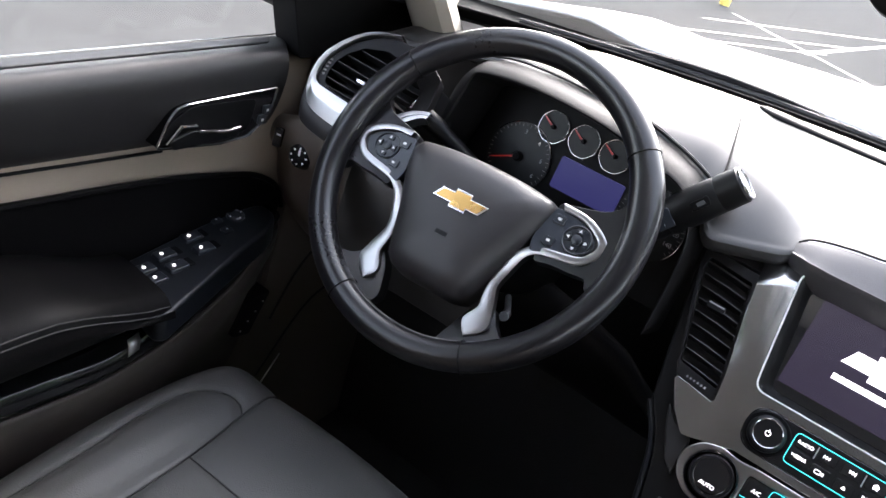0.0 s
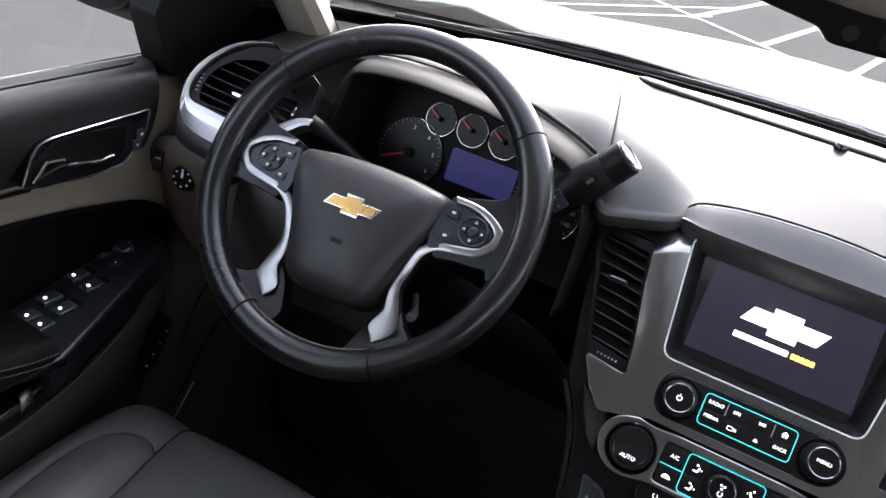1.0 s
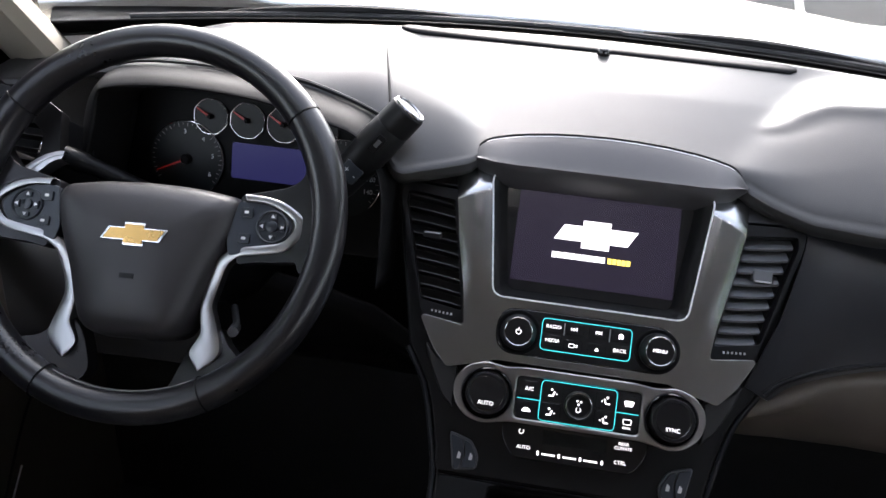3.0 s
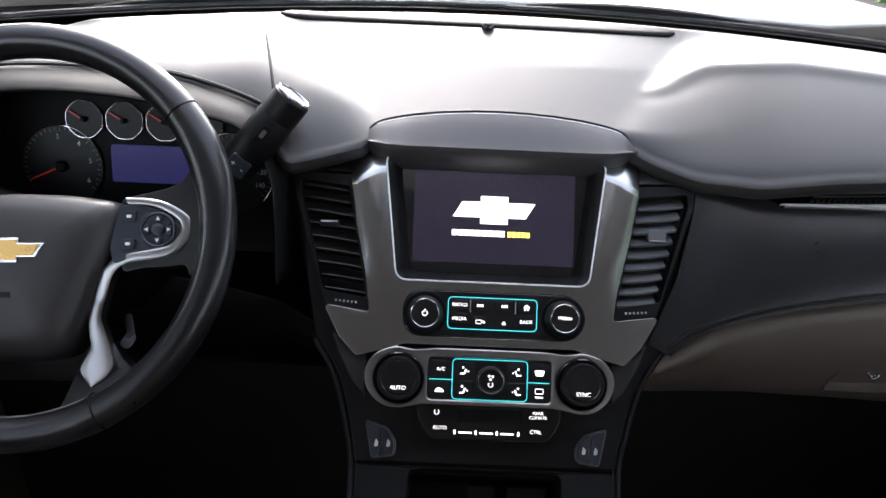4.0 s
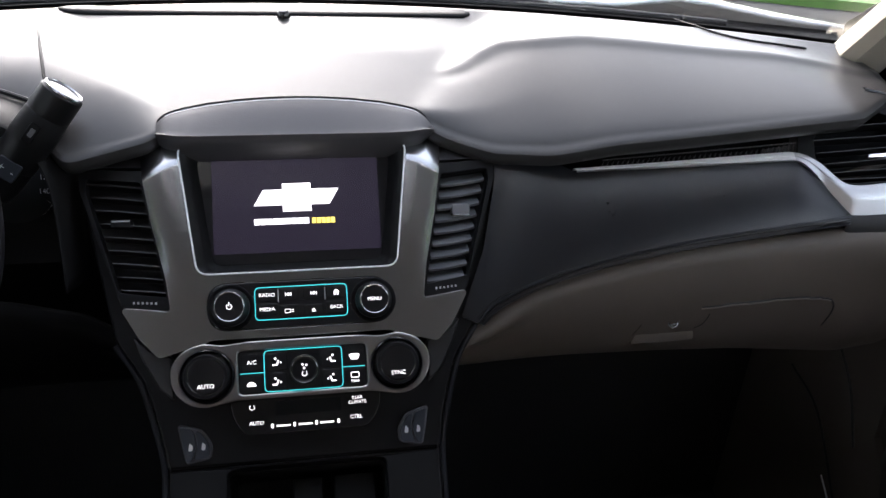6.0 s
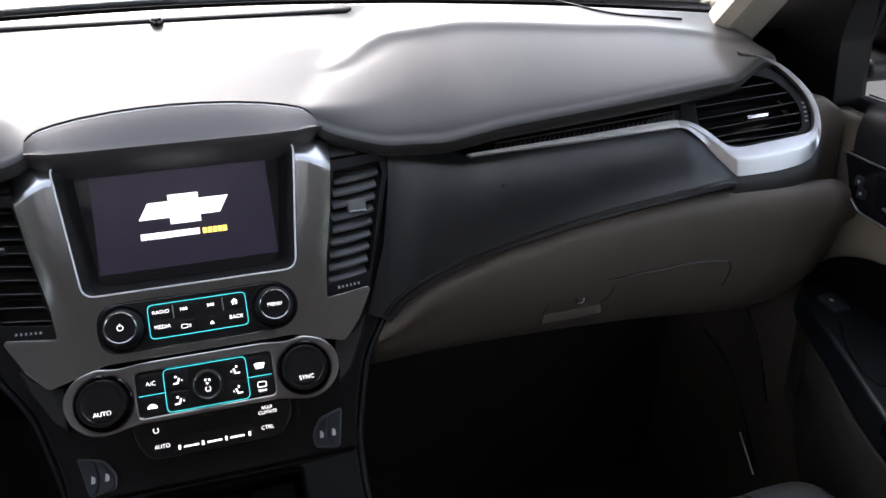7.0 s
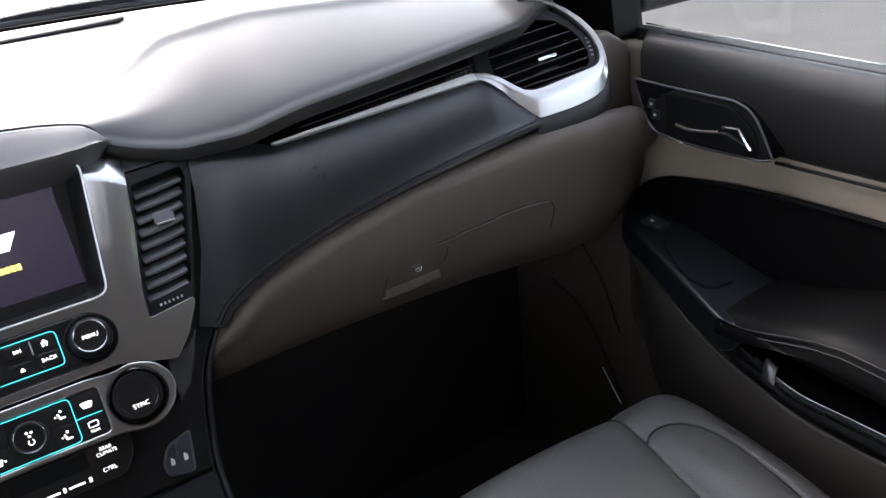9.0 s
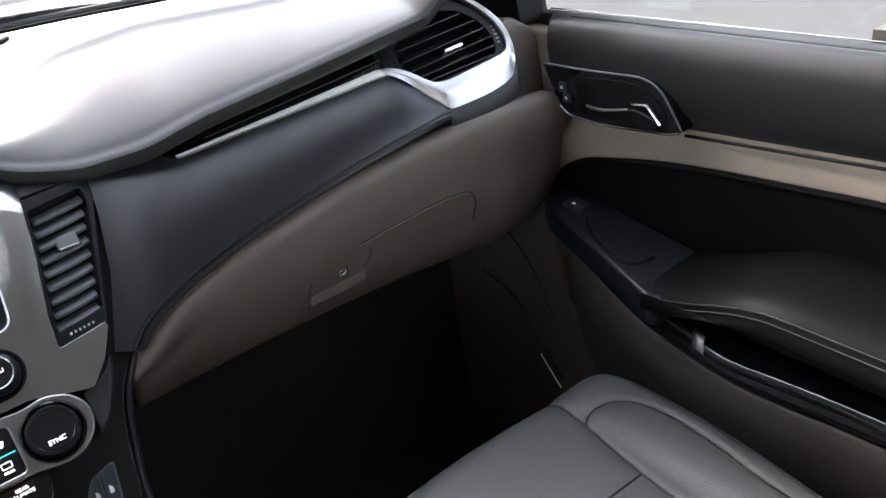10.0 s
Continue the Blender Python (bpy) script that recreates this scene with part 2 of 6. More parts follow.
def tube(bm, pts, radius, n=8, closed=False):
    """A round rod along points; radius may be a list."""
    pts = [Vector(p) for p in pts]
    k = len(pts)
    rings, side = [], None
    for i, p in enumerate(pts):
        a = pts[i - 1] if i or closed else p
        b = pts[(i + 1) % k] if i < k - 1 or closed else p
        d = (b - a).normalized()
        side = (side - d * side.dot(d)).normalized() if side else d.orthogonal().normalized()
        up = d.cross(side)
        r = radius[i] if isinstance(radius, (list, tuple)) else radius
        rings.append([bm.verts.new(p + (side * math.cos(2 * math.pi * j / n) + up * math.sin(2 * math.pi * j / n)) * r) for j in range(n)])
    for i in range(k if closed else k - 1):
        a, b = rings[i], rings[(i + 1) % k]
        shift = 0
        if closed and i == k - 1:
            shift = min(range(n), key=lambda s: (a[0].co - b[s].co).length)
        for j in range(n):
            bm.faces.new((a[j], a[(j + 1) % n], b[(j + 1 + shift) % n], b[(j + shift) % n]))
    if not closed:
        bm.faces.new(rings[0][::-1])
        bm.faces.new(rings[-1])
    return bm


def rod(name, pts, radius, mat, parent, label="", n=8, closed=False):
    return part(name, tube(bmesh.new(), pts, radius, n, closed), mat, parent, label)


def sheet(bm, rows, closed=False):
    """A surface through rows of points."""
    vs = [[bm.verts.new(p) for p in row] for row in rows]
    for a, b in zip(vs, vs[1:]):
        for i in range(len(a) - (0 if closed else 1)):
            j = (i + 1) % len(a)
            bm.faces.new((a[i], a[j], b[j], b[i]))
    return bm


def block(bm, lo, hi):
    x0, y0, z0 = lo
    x1, y1, z1 = hi
    return prism(bm, rect(x0, y0, x1, y1), z0, z1, Plane((0, 0, 0), (1, 0, 0), (0, 1, 0)))


def step(a, b, x):
    t = min(1.0, max(0.0, (x - a) / (b - a)))
    return t * t * (3 - 2 * t)


def writing(text, fr, cx, cy, size, mat, parent, w, name="lettering"):
    """Raised lettering, centred in a frame."""
    cu = bpy.data.curves.new(name, "FONT")
    cu.body, cu.size, cu.align_x, cu.align_y, cu.extrude = text, size, "CENTER", "CENTER", 0.0001
    cu.materials.append(mat)
    ob = new(name, cu)
    ob.parent = parent
    ob.matrix_parent_inverse = Matrix.Translation(parent.location).inverted() if parent.type == "EMPTY" else Matrix()
    u, v, n = fr.u, fr.v, fr.n
    o = fr(cx, cy, w)
    ob.matrix_basis = Matrix(((u.x, v.x, n.x, o.x), (u.y, v.y, n.y, o.y), (u.z, v.z, n.z, o.z), (0, 0, 0, 1)))
    return ob


# planes of the place: stack, passenger panel (and its mirror image), wheel, dials
A = radians(36)
STACK = Plane((0.0015, 0.655, 0.676), (1, 0, 0), (0, math.sin(A), math.cos(A)))
PANEL = {s: Plane((0.306, 0.722, 0.789), (0.9666, -0.2564, 0), (0.1484, 0.5597, 0.8153), s) for s in (1, -1)}
A = radians(37.1)
TURN = radians(2.5)
_u, _v = Vector((1, 0, 0)), Vector((0, math.sin(A), math.cos(A)))
WHEEL = Plane((-0.4506, 0.612, 0.7864), _u * math.cos(TURN) + _v * math.sin(TURN), _v * math.cos(TURN) - _u * math.sin(TURN))
A = radians(15)
DIALS = Plane((-0.45, 0.805, 0.79), (1, 0, 0), (0, math.sin(A), math.cos(A)))
SIDE = {s: Plane((0, 0, 0), (0, 1, 0), (0, 0, 1), s) for s in (1, -1)}  # n points to +x; w is x

# ---------------------------------------------------------------- outside: ground, markings, far wall
bm = block(bmesh.new(), (-400, -400, -0.95), (400, 400, -0.55))
structure("ground", bm, ASPHALT, "grey worn asphalt of an open car park", "ground")


def floor_line(name, x0, y0, x1, y1, width, mat, label):
    d = Vector((x1 - x0, y1 - y0, 0)).normalized()
    fr = Plane((x0, y0, -0.55), d, (-d.y, d.x, 0))
    length = math.hypot(x1 - x0, y1 - y0)
    structure(name, prism(bmesh.new(), rect(0, -width / 2, length, width / 2), 0.0, 0.004, fr), mat, label, "road marking")


for i in range(5):
    floor_line("road_marking", -1.72 + 1.16 * i, 12.3 - 0.55 * i, -1.00 + 1.25 * i, 17.3 - 0.6 * i, 0.11, LINE_PAINT, "white painted parking line on asphalt")
floor_line("road_marking", -3.2, 13.7, 5.5, 6.9, 0.10, LINE_PAINT, "white painted line along the parking bays")
for x0, y0, x1, y1 in ((-3.9, 8.0, -1.4, 14.8), (-2.9, 9.6, -1.5, 13.0), (-3.2, 12.0, -0.8, 19.0)):
    floor_line("pavement_joint", x0, y0, x1, y1, 0.05, RUBBER, "dark tar joint across the asphalt")
structure("grass_verge", prism(bmesh.new(), [(5.0, 9.3), (14.0, 4.0), (30.0, 30.0), (6.0, 30.0)], -0.55, -0.44, Plane((0, 0, 0), (1, 0, 0), (0, 1, 0))), GRASS, "mown green grass verge beyond the car park", "grass")
for x, y in ((-3.55, 14.3), (0.6, 20.0)):
    post = thing("bollard", "yellow painted steel bollard on the asphalt", "bollard", (x, y, -0.55), group="bollards")
    turned("post", Plane((x, y, -0.55), (1, 0, 0), (0, 1, 0)), 0, 0, [(0.09, 0), (0.09, 0.95), (0.07, 1.02), (0, 1.05)], YELLOW_PAINT, post, n=20)


def tree(x, y, size):
    """A broad tree: tapered trunk, limbs, and a loose crown of leaves."""
    t = thing("tree", "leafy green tree at the edge of the car park", "tree", (x, y, -0.55), group="trees round the car park")
    rng = random.Random(int(x * 31 + y * 7))
    trunk = bmesh.new()
    tube(trunk, [(x, y, -0.55), (x + 0.05, y, 0.8), (x, y + 0.1, 2.2 * size)], [0.20 * size, 0.15 * size, 0.09 * size], 10)
    tips = []
    for k in range(7):
        a, h = k * 0.9 + rng.random(), 1.3 * size + rng.random() * 0.8 * size
        tip = Vector((x + 1.5 * size * math.cos(a), y + 1.5 * size * math.sin(a), h + 1.1 * size + rng.random() * size))
        tube(trunk, [(x, y, h), tuple((Vector((x, y, h)) + tip) / 2 + Vector((0, 0, 0.15))), tuple(tip)], [0.07 * size, 0.05 * size, 0.02 * size], 6)
        tips += [tip, (tip + Vector((x, y, 3.0 * size))) / 2]
    part("trunk", trunk, BARK, t)
    crown = bmesh.new()
    for tip in tips:
        for _ in range(110):
            c = tip + Vector((rng.gauss(0, 0.55), rng.gauss(0, 0.55), rng.gauss(0, 0.42))) * size
            d, e = Vector((rng.gauss(0, 1), rng.gauss(0, 1), rng.gauss(0, 1))).normalized(), Vector((rng.gauss(0, 1), rng.gauss(0, 1), rng.gauss(0, 1))).normalized()
            l = (0.10 + 0.10 * rng.random()) * size
            crown.faces.new([crown.verts.new(p) for p in (c - d * l, c + e * l * 0.55, c + d * l, c - e * l * 0.55)])
    part("crown", crown, LEAF, t, normals=False)


for i in range(6):
    tree(-15 + 0.7 * (i % 2), -13 + 5.4 * i, 2.8 + 0.3 * (i % 3))
    tree(14 + 0.9 * (i % 2), -14 + 5.2 * i, 3.0 - 0.25 * (i % 3))


# ---------------------------------------------------------------- car body shell
bm = block(bmesh.new(), (-0.83, -0.95, -0.06), (0.83, 1.02, 0.0))
structure("floor", bm, CARPET, "black carpeted car floor, in deep shade", "floor")
bm = block(bmesh.new(), (-0.83, 0.96, 0.0), (0.83, 1.02, 0.80))
structure("firewall", bm, CARPET, "black carpeted front bulkhead of the footwells", "wall")
# unseen wall close behind the seats, added to dim the light from the rear
bm = block(bmesh.new(), (-0.83, -1.0, 0.0), (0.83, -0.95, 1.36))
structure("rear_light_block", bm, TAUPE, "plain dark unseen wall, added to keep out light from behind", "wall")
for s in (1, -1):
    fr = SIDE[s]
    structure("wall_side", prism(bmesh.new(), rect(-0.95, 0.0, 0.30, 0.82), 0.84, 0.88, fr), TAUPE, "plain lower side wall of the cabin", "wall")
    # unseen upper piece, added to cut light from the side windows
    structure("wall_side", prism(bmesh.new(), [(-0.58, 0.82), (-0.40, 0.82), (-0.40, 1.30), (-0.58, 1.36)], 0.80, 0.84, fr), TAUPE, "plain unseen wall behind the front door, added to cut side light", "wall")
    kick = structure("kick_panel", prism(bmesh.new(), [(0.57, 0.0), (1.02, 0.0), (1.02, 0.72), (0.69, 0.72), (0.665, 0.40), (0.57, 0.30)], 0.765, 0.776, fr), TAUPE, "dark taupe kick panel beside the footwell", "wall")
    for pts in (((0.856, 0.384), (0.773, 0.354), (0.681, 0.244)), ((0.80, 0.50), (0.735, 0.44), (0.69, 0.36))):
        rod("panel_seam", smooth_line([fr(a, b, 0.764) for a, b in pts], 16), 0.0022, VINYL_LOW, kick, n=6)
    structure("sill", prism(bmesh.new(), rect(-0.4, 0.0, 0.66, 0.20), 0.72, 0.83, fr), SOFT_BLACK, "black plastic door sill", "sill", bevel=0.01)

# roof with its front edge over the windscreen
bm = bmesh.new()
sheet(bm, [[Vector((x, y, 1.34 - 0.10 * (abs(x) / 0.72) ** 4 - 0.04 * step(0.2, 0.5, y))) for x in np.linspace(-0.72, 0.72, 25)] for y in np.linspace(-1.0, 0.46, 12)])
structure("ceiling", bm, HEADLINER, "beige cloth headliner of the roof", "ceiling", solid=0.04)


def windscreen_base(x):
    return 1.045 - 0.42 * x * x, 0.901 - 0.02 * x * x


def windscreen(x, t):
    y, z = windscreen_base(x)
    return Vector((x * (1 - 0.1 * t), y + (0.44 - y) * t, z + (1.29 - 0.05 * x * x - z) * t))


bm = bmesh.new()
sheet(bm, [[windscreen(x, t) for x in np.linspace(-0.70, 0.70, 21)] for t in np.linspace(0, 1, 9)])
glass = structure("windscreen", bm, GLASS, "clear laminated windscreen", "window", solid=0.005)
glass.visible_shadow = False

for s in (1, -1):
    fr = SIDE[s]
    # front pillar trim, from the dash end up to the roof
    rows = []
    for t in np.linspace(0, 1, 12):
        c = Vector((0.705 - 0.045 * t, 0.880 - 0.46 * t, 0.838 + 0.445 * t))
        wide = 1.0 - 0.35 * t
        ring = []
        for k in range(13):
            a = 2 * math.pi * k / 12
            ring.append(Vector(((c.x + 0.058 * wide * math.cos(a)) * s, c.y + 0.05 * wide * math.sin(a) + 0.03 * wide * math.cos(a), c.z)))
        rows.append(ring)
    structure("pillar_trim", sheet(bmesh.new(), rows), PILLAR, "beige cloth-covered front pillar trim", "pillar")


# ---------------------------------------------------------------- bonnet, cowl and wipers
bonnet = thing("bonnet", "white glossy car bonnet beyond the windscreen", "bonnet", (0, 1.5, 0.7))
bm = bmesh.new()
rows = []
for t in list(np.linspace(0, 1, 18)) + [1.03, 1.07]:
    row = []
    for x in np.linspace(-0.90, 0.90, 41):
        ridge = 0.014 * (step(0.50, 0.58, abs(x)) - step(0.58, 0.76, abs(x)))
        back, front = 1.195 - 0.25 * x * x, 1.93 - 1.10 * x * x
        z = 0.885 + ridge - 0.012 * t - 0.030 * t ** 4 - 0.10 * max(0, abs(x) - 0.6) ** 1.5
        row.append(Vector((x, back + (front - back) * min(t, 1) + 0.3 * max(0, t - 1), z - (0.0 if t <= 1 else 3.5 * (t - 1)))))
    rows.append(row)
part("bonnet_panel", sheet(bm, rows), PAINT, bonnet, solid=0.006)
bm = bmesh.new()
sheet(bm, [[Vector((x, y0 + (1.205 - 0.25 * x * x - y0) * t, z0 - 0.010 - 0.012 * t - 0.010 * math.sin(math.pi * t))) for x in np.linspace(-0.8, 0.8, 33) for y0, z0 in [windscreen_base(x)]] for t in np.linspace(0, 1, 6)])
part("cowl", bm, BLACK, bonnet, "black plastic cowl under the wipers", solid=0.004)

for x0, x1 in ((-0.60, 0.02), (-0.06, 0.56)):
    wiper = thing("windscreen_wiper", "black windscreen wiper resting at the foot of the windscreen", "wiper", (x0, 1.0, 0.92), group="windscreen wipers")
    line = []
    for x in np.linspace(x0, x1, 24):
        f = (x - x0) / (x1 - x0)
        p = windscreen(x, 0.006 + 0.012 * f * (1 - 0.4 * f))
        line.append(p + Vector((0, 0.008, 0.006)))
    rod("blade", line, 0.0045, RUBBER, wiper)
    arm = [p + Vector((0, 0.006, 0.002 + 0.004 * math.sin(math.pi * i / 11))) for i, p in enumerate(line[4:16])]
    rod("arm", arm, [0.003 + 0.004 * math.sin(math.pi * (i + 0.5) / 12) for i in range(12)], BLACK, wiper)

bm = bmesh.new()
sheet(bm, [[windscreen(x, t) + Vector((0, -0.004, -0.001)) for x in np.linspace(-0.69, 0.69, 41)] for t in np.linspace(-0.03, 0.026, 6)])
structure("windscreen_border", bm, BLACK, "black painted border along the foot of the windscreen", "window trim", solid=0.002)


# ---------------------------------------------------------------- dashboard
dash = thing("dashboard", "two-tone car dashboard, dark vinyl top over taupe lower part", "dashboard", (0, 0.7, 0.5))

LIP_X = (0.12, 0.154, 0.218, 0.275, 0.336, 0.398, 0.46, 0.523, 0.587, 0.64)
LIP_Y = (0.775, 0.752, 0.722, 0.708, 0.701, 0.691, 0.682, 0.672, 0.664, 0.70)
LIP_Z = (0.829, 0.825, 0.809, 0.810, 0.823, 0.832, 0.841, 0.851, 0.860, 0.868)
HOOD_X = (-0.70, -0.655, -0.60, -0.47, -0.41, -0.326, -0.28, -0.255, -0.218)
HOOD_Y = (0.74, 0.745, 0.775, 0.782, 0.782, 0.780, 0.776, 0.770, 0.722)
HOOD_Z = (0.855, 0.858, 0.870, 0.883, 0.883, 0.878, 0.863, 0.850, 0.809)


CREST_X = (0.15, 0.20, 0.215, 0.245, 0.335, 0.40, 0.475, 0.545, 0.60, 0.66)
CREST_Y = (0.85, 0.870, 0.885, 0.902, 0.892, 0.872, 0.852, 0.832, 0.800, 0.770)
CREST_Z = (0.860, 0.869, 0.876, 0.886, 0.894, 0.8925, 0.8885, 0.887, 0.885, 0.876)
CREASE_Y, CREASE_X = (0.740, 0.800, 0.825, 0.850, 0.873, 0.900, 0.918, 0.950, 1.0), (0.125, 0.141, 0.155, 0.169, 0.184, 0.206, 0.220, 0.236, 0.250)
HUMP_X, HUMP_Z = (0.2, 0.25, 0.34, 0.43, 0.60, 0.675, 0.70), (0.906, 0.908, 0.907, 0.901, 0.888, 0.872, 0.866)


def lip_at(x):
    """Place and height of the front lip; beside the screen the passenger's lip lies further forward."""
    far = 0.020 * step(0.34, 0.20, x) if x > 0 else 0.0
    return np.interp(abs(x), LIP_X, LIP_Y) + far, np.interp(abs(x), LIP_X, LIP_Z) - 0.40 * far


def middle_height(y, yb, zb):
    """The sloping pad behind the screen."""
    return np.interp(y, (0.70, 0.76, 0.815, 0.893, 0.95, max(yb, 0.951)), (0.802, 0.824, 0.845, 0.8755, 0.894, zb))


def passenger_height(x, y, yb, zb, ly, lz):
    """A rounded hump: a crest below the glass, then a face that falls ever steeper to the lip."""
    near = 0.012 + 0.036 * step(0.17, 0.30, x) - 0.02 * step(0.54, 0.62, x)
    zc, cy = max(np.interp(x, CREST_X, CREST_Z) + 0.24 * near, lz + 0.01), max(np.interp(x, CREST_X, CREST_Y) - near, ly + 0.03)
    cy = min(cy, yb - 0.01)
    if y > cy:
        f = (y - cy) / (yb - cy)
        return zc + (zb - zc) * f - 0.002 * math.sin(math.pi * f)
    u = min(1.0, (cy - y) / (cy - ly))
    return lz + (zc - lz) * (0.30 * max(0.0, 1 - u ** 1.6) ** (1 / 1.5) + 0.70 * (1 - u)) - 0.0045 * (1 - math.exp(-(cy - y) / 0.006)) * (1 - u)


def driver_height(x, y, yb, zb, ly, lz):
    """The hump over the dials, which runs down to the hood."""
    zc = max(np.interp(max(-x, 0.25), HUMP_X, HUMP_Z), lz + 0.012)
    if y > 0.885:
        f = (y - 0.885) / max(0.02, yb - 0.885)
        return zc + (zb - zc) * f * f
    k = min(1.0, (0.885 - y) / (0.885 - ly))
    return zc - (zc - lz) * (0.62 * k + 0.38 * k ** 3)


def top_rows(count):
    """The dash top across the car, section by section from the glass to the rolled front lip."""
    rows = []
    for x in np.linspace(-0.70, 0.66, count):
        ax = abs(x)
        yb, zb = windscreen_base(x)
        yb, zb = yb - 0.044, zb + 0.007
        if x > -0.218:
            ly, lz = lip_at(x)
        else:
            ly, lz = np.interp(x, HOOD_X, HOOD_Y), np.interp(x, HOOD_X, HOOD_Z)
        if ax < 0.13:
            ly, lz = 0.79, 0.836
        row = []
        lift = 0.0005 + 0.0075 * step(0.14, 0.24, ax) if ax > 0.135 and x > -0.25 else 0.0
        for y in np.linspace(yb, ly, 64):
            z = middle_height(y, yb, zb)
            beyond = ax - np.interp(y, CREASE_Y, CREASE_X)
            if beyond > 0:
                if x > 0:  # rises out of the middle pad along the crease without a step
                    cx = ax - beyond
                    step_up = passenger_height(cx, y, yb, zb, *lip_at(cx)) - z
                    z = passenger_height(x, y, yb, zb, ly, lz + lift) - step_up * math.exp(-beyond / 0.035)
                else:
                    f = 1 - math.exp(-beyond / 0.040)
                    z = z * (1 - f) + driver_height(x, y, yb, zb, ly, lz + lift) * f
            row.append((x, y, z))
        y, z = row[-1][1:]
        lip = ((-0.0035, -0.0014), (-0.0060, -0.0045), (-0.0050, -0.0105), (0.0010, -0.0175), (0.03, -0.026)) if lift else ((-0.002, -0.0015), (-0.004, -0.004), (-0.002, -0.008), (0.006, -0.012), (0.03, -0.016))
        rows.append(row + [(x, y + dy, z + dz) for dy, dz in lip])
    grid = np.array(rows)
    for _ in range(3):  # ease the sections into one another
        grid[1:-1] = (grid[:-2] + 2 * grid[1:-1] + grid[2:]) / 4
    for _ in range(2):
        grid[:, 1:-6] = (grid[:, :-7] + 2 * grid[:, 1:-6] + grid[:, 2:-5]) / 4
    return grid


TOP = top_rows(260)
part("top_pad", sheet(bmesh.new(), [[Vector(p) for p in row] for row in TOP]), VINYL, dash, "dark grey grained vinyl top pad", solid=0.004)


def pad_point(x, y):
    """The place on the top pad over x and y."""
    row = TOP[min(len(TOP) - 1, max(0, round((x + 0.70) / 1.36 * (len(TOP) - 1))))][:64]
    return Vector((x, y, float(np.interp(y, row[::-1, 1], row[::-1, 2]))))


# defroster slot and light sensor near the glass
bm = bmesh.new()
rows = []
for x in np.linspace(-0.266, 0.229, 60):
    y = 0.977 - 0.14 * (x + 0.02) ** 2
    f = min(1.0, (x + 0.266) / 0.012 + 0.15, (0.229 - x) / 0.012 + 0.3)
    rows.append([pad_point(x, y + 0.0078 * f * k) + Vector((0, 0, 0.0028)) for k in (-1, 0, 1)])
part("defroster_slot", sheet(bm, rows), BLACK, dash, "long black defroster slot", solid=0.001)
SLOT = Plane(tuple(pad_point(0.0, 0.972)), (1, 0, 0), (0, 0.96, 0.27))
bm = lathe(bmesh.new(), SLOT, -0.006, -0.004, [(0.0085, 0.0), (0.008, 0.006), (0.005, 0.010), (0, 0.011)], 20)
part("light_sensor", bm, PIANO, dash, "small dark dome sensor")

# seam lines of the pads
rod("pad_seam", [pad_point(-0.232 - 0.045 * t, 0.755 + 0.17 * t) + Vector((0, 0, 0.0028)) for t in np.linspace(0, 1, 14)], 0.0016, BLACK, dash, n=6)
rod("tweeter_seam", [pad_point(p.x, p.y) + Vector((0, -0.0005, 0.003)) for p in smooth_line([(0.496, 0.935, 0), (0.503, 0.915, 0), (0.520, 0.873, 0), (0.548, 0.842, 0), (0.580, 0.828, 0), (0.612, 0.815, 0)], 20)], 0.0011, BLACK, dash, n=5)

# front panels on both sides
SEAM_LINE = [(-0.0880, -0.179), (-0.0690, -0.1575), (-0.0223, -0.1305), (0.0394, -0.1055), (0.1017, -0.0858), (0.1646, -0.0690), (0.2279, -0.0540), (0.2950, -0.0385)]
fr = PANEL[1]
seam = [(p.x, p.y) for p in smooth_line([(a, b, 0) for a, b in SEAM_LINE], 40)]
outline = [(-0.0925, 0.010), (-0.0885, -0.0155), (-0.0955, -0.0962), (-0.113, -0.1715)] + seam + [(0.2950, -0.0290), (0.2880, -0.0220), (0.2765, -0.0098), (0.2600, 0.0082), (0.2460, 0.0202), (0.2385, 0.0246), (0.2300, 0.0256), (0.2145, 0.0236), (0.108, 0.0098), (0.0005, -0.0036), (-0.0252, 0.0065)]
pad = plate("leather_panel", outline, -0.03, -0.0012, fr, LEATHER, dash, "black stitched leather pad above the glovebox", bevel=0)
rows = []
crown = [(-0.0905, 0.0080), (-0.0252, 0.0055), (0.0005, -0.0046), (0.108, 0.0088), (0.2145, 0.0226), (0.2300, 0.0246), (0.2385, 0.0236), (0.2460, 0.0192), (0.2600, 0.0072), (0.2765, -0.0108), (0.2880, -0.0230), (0.2945, -0.0300)]
for a in np.linspace(-0.0900, 0.2940, 60):
    hi = np.interp(a, [p[0] for p in crown], [p[1] for p in crown])
    lo = np.interp(a, [p[0] for p in seam], [p[1] for p in seam]) + 0.0005
    full = min(1.0, (hi - lo) / 0.07) * step(-0.0905, -0.05, a)
    rows.append([fr(a, lo + (hi - lo) * k, -0.0010 + 0.0012 * math.sin(math.pi * k) ** 0.5 + 0.0055 * full * math.sin(math.pi * k ** 0.8)) for k in np.linspace(0, 1, 14)])
part("pad_face", sheet(bmesh.new(), rows), LEATHER, pad, sharp=60)
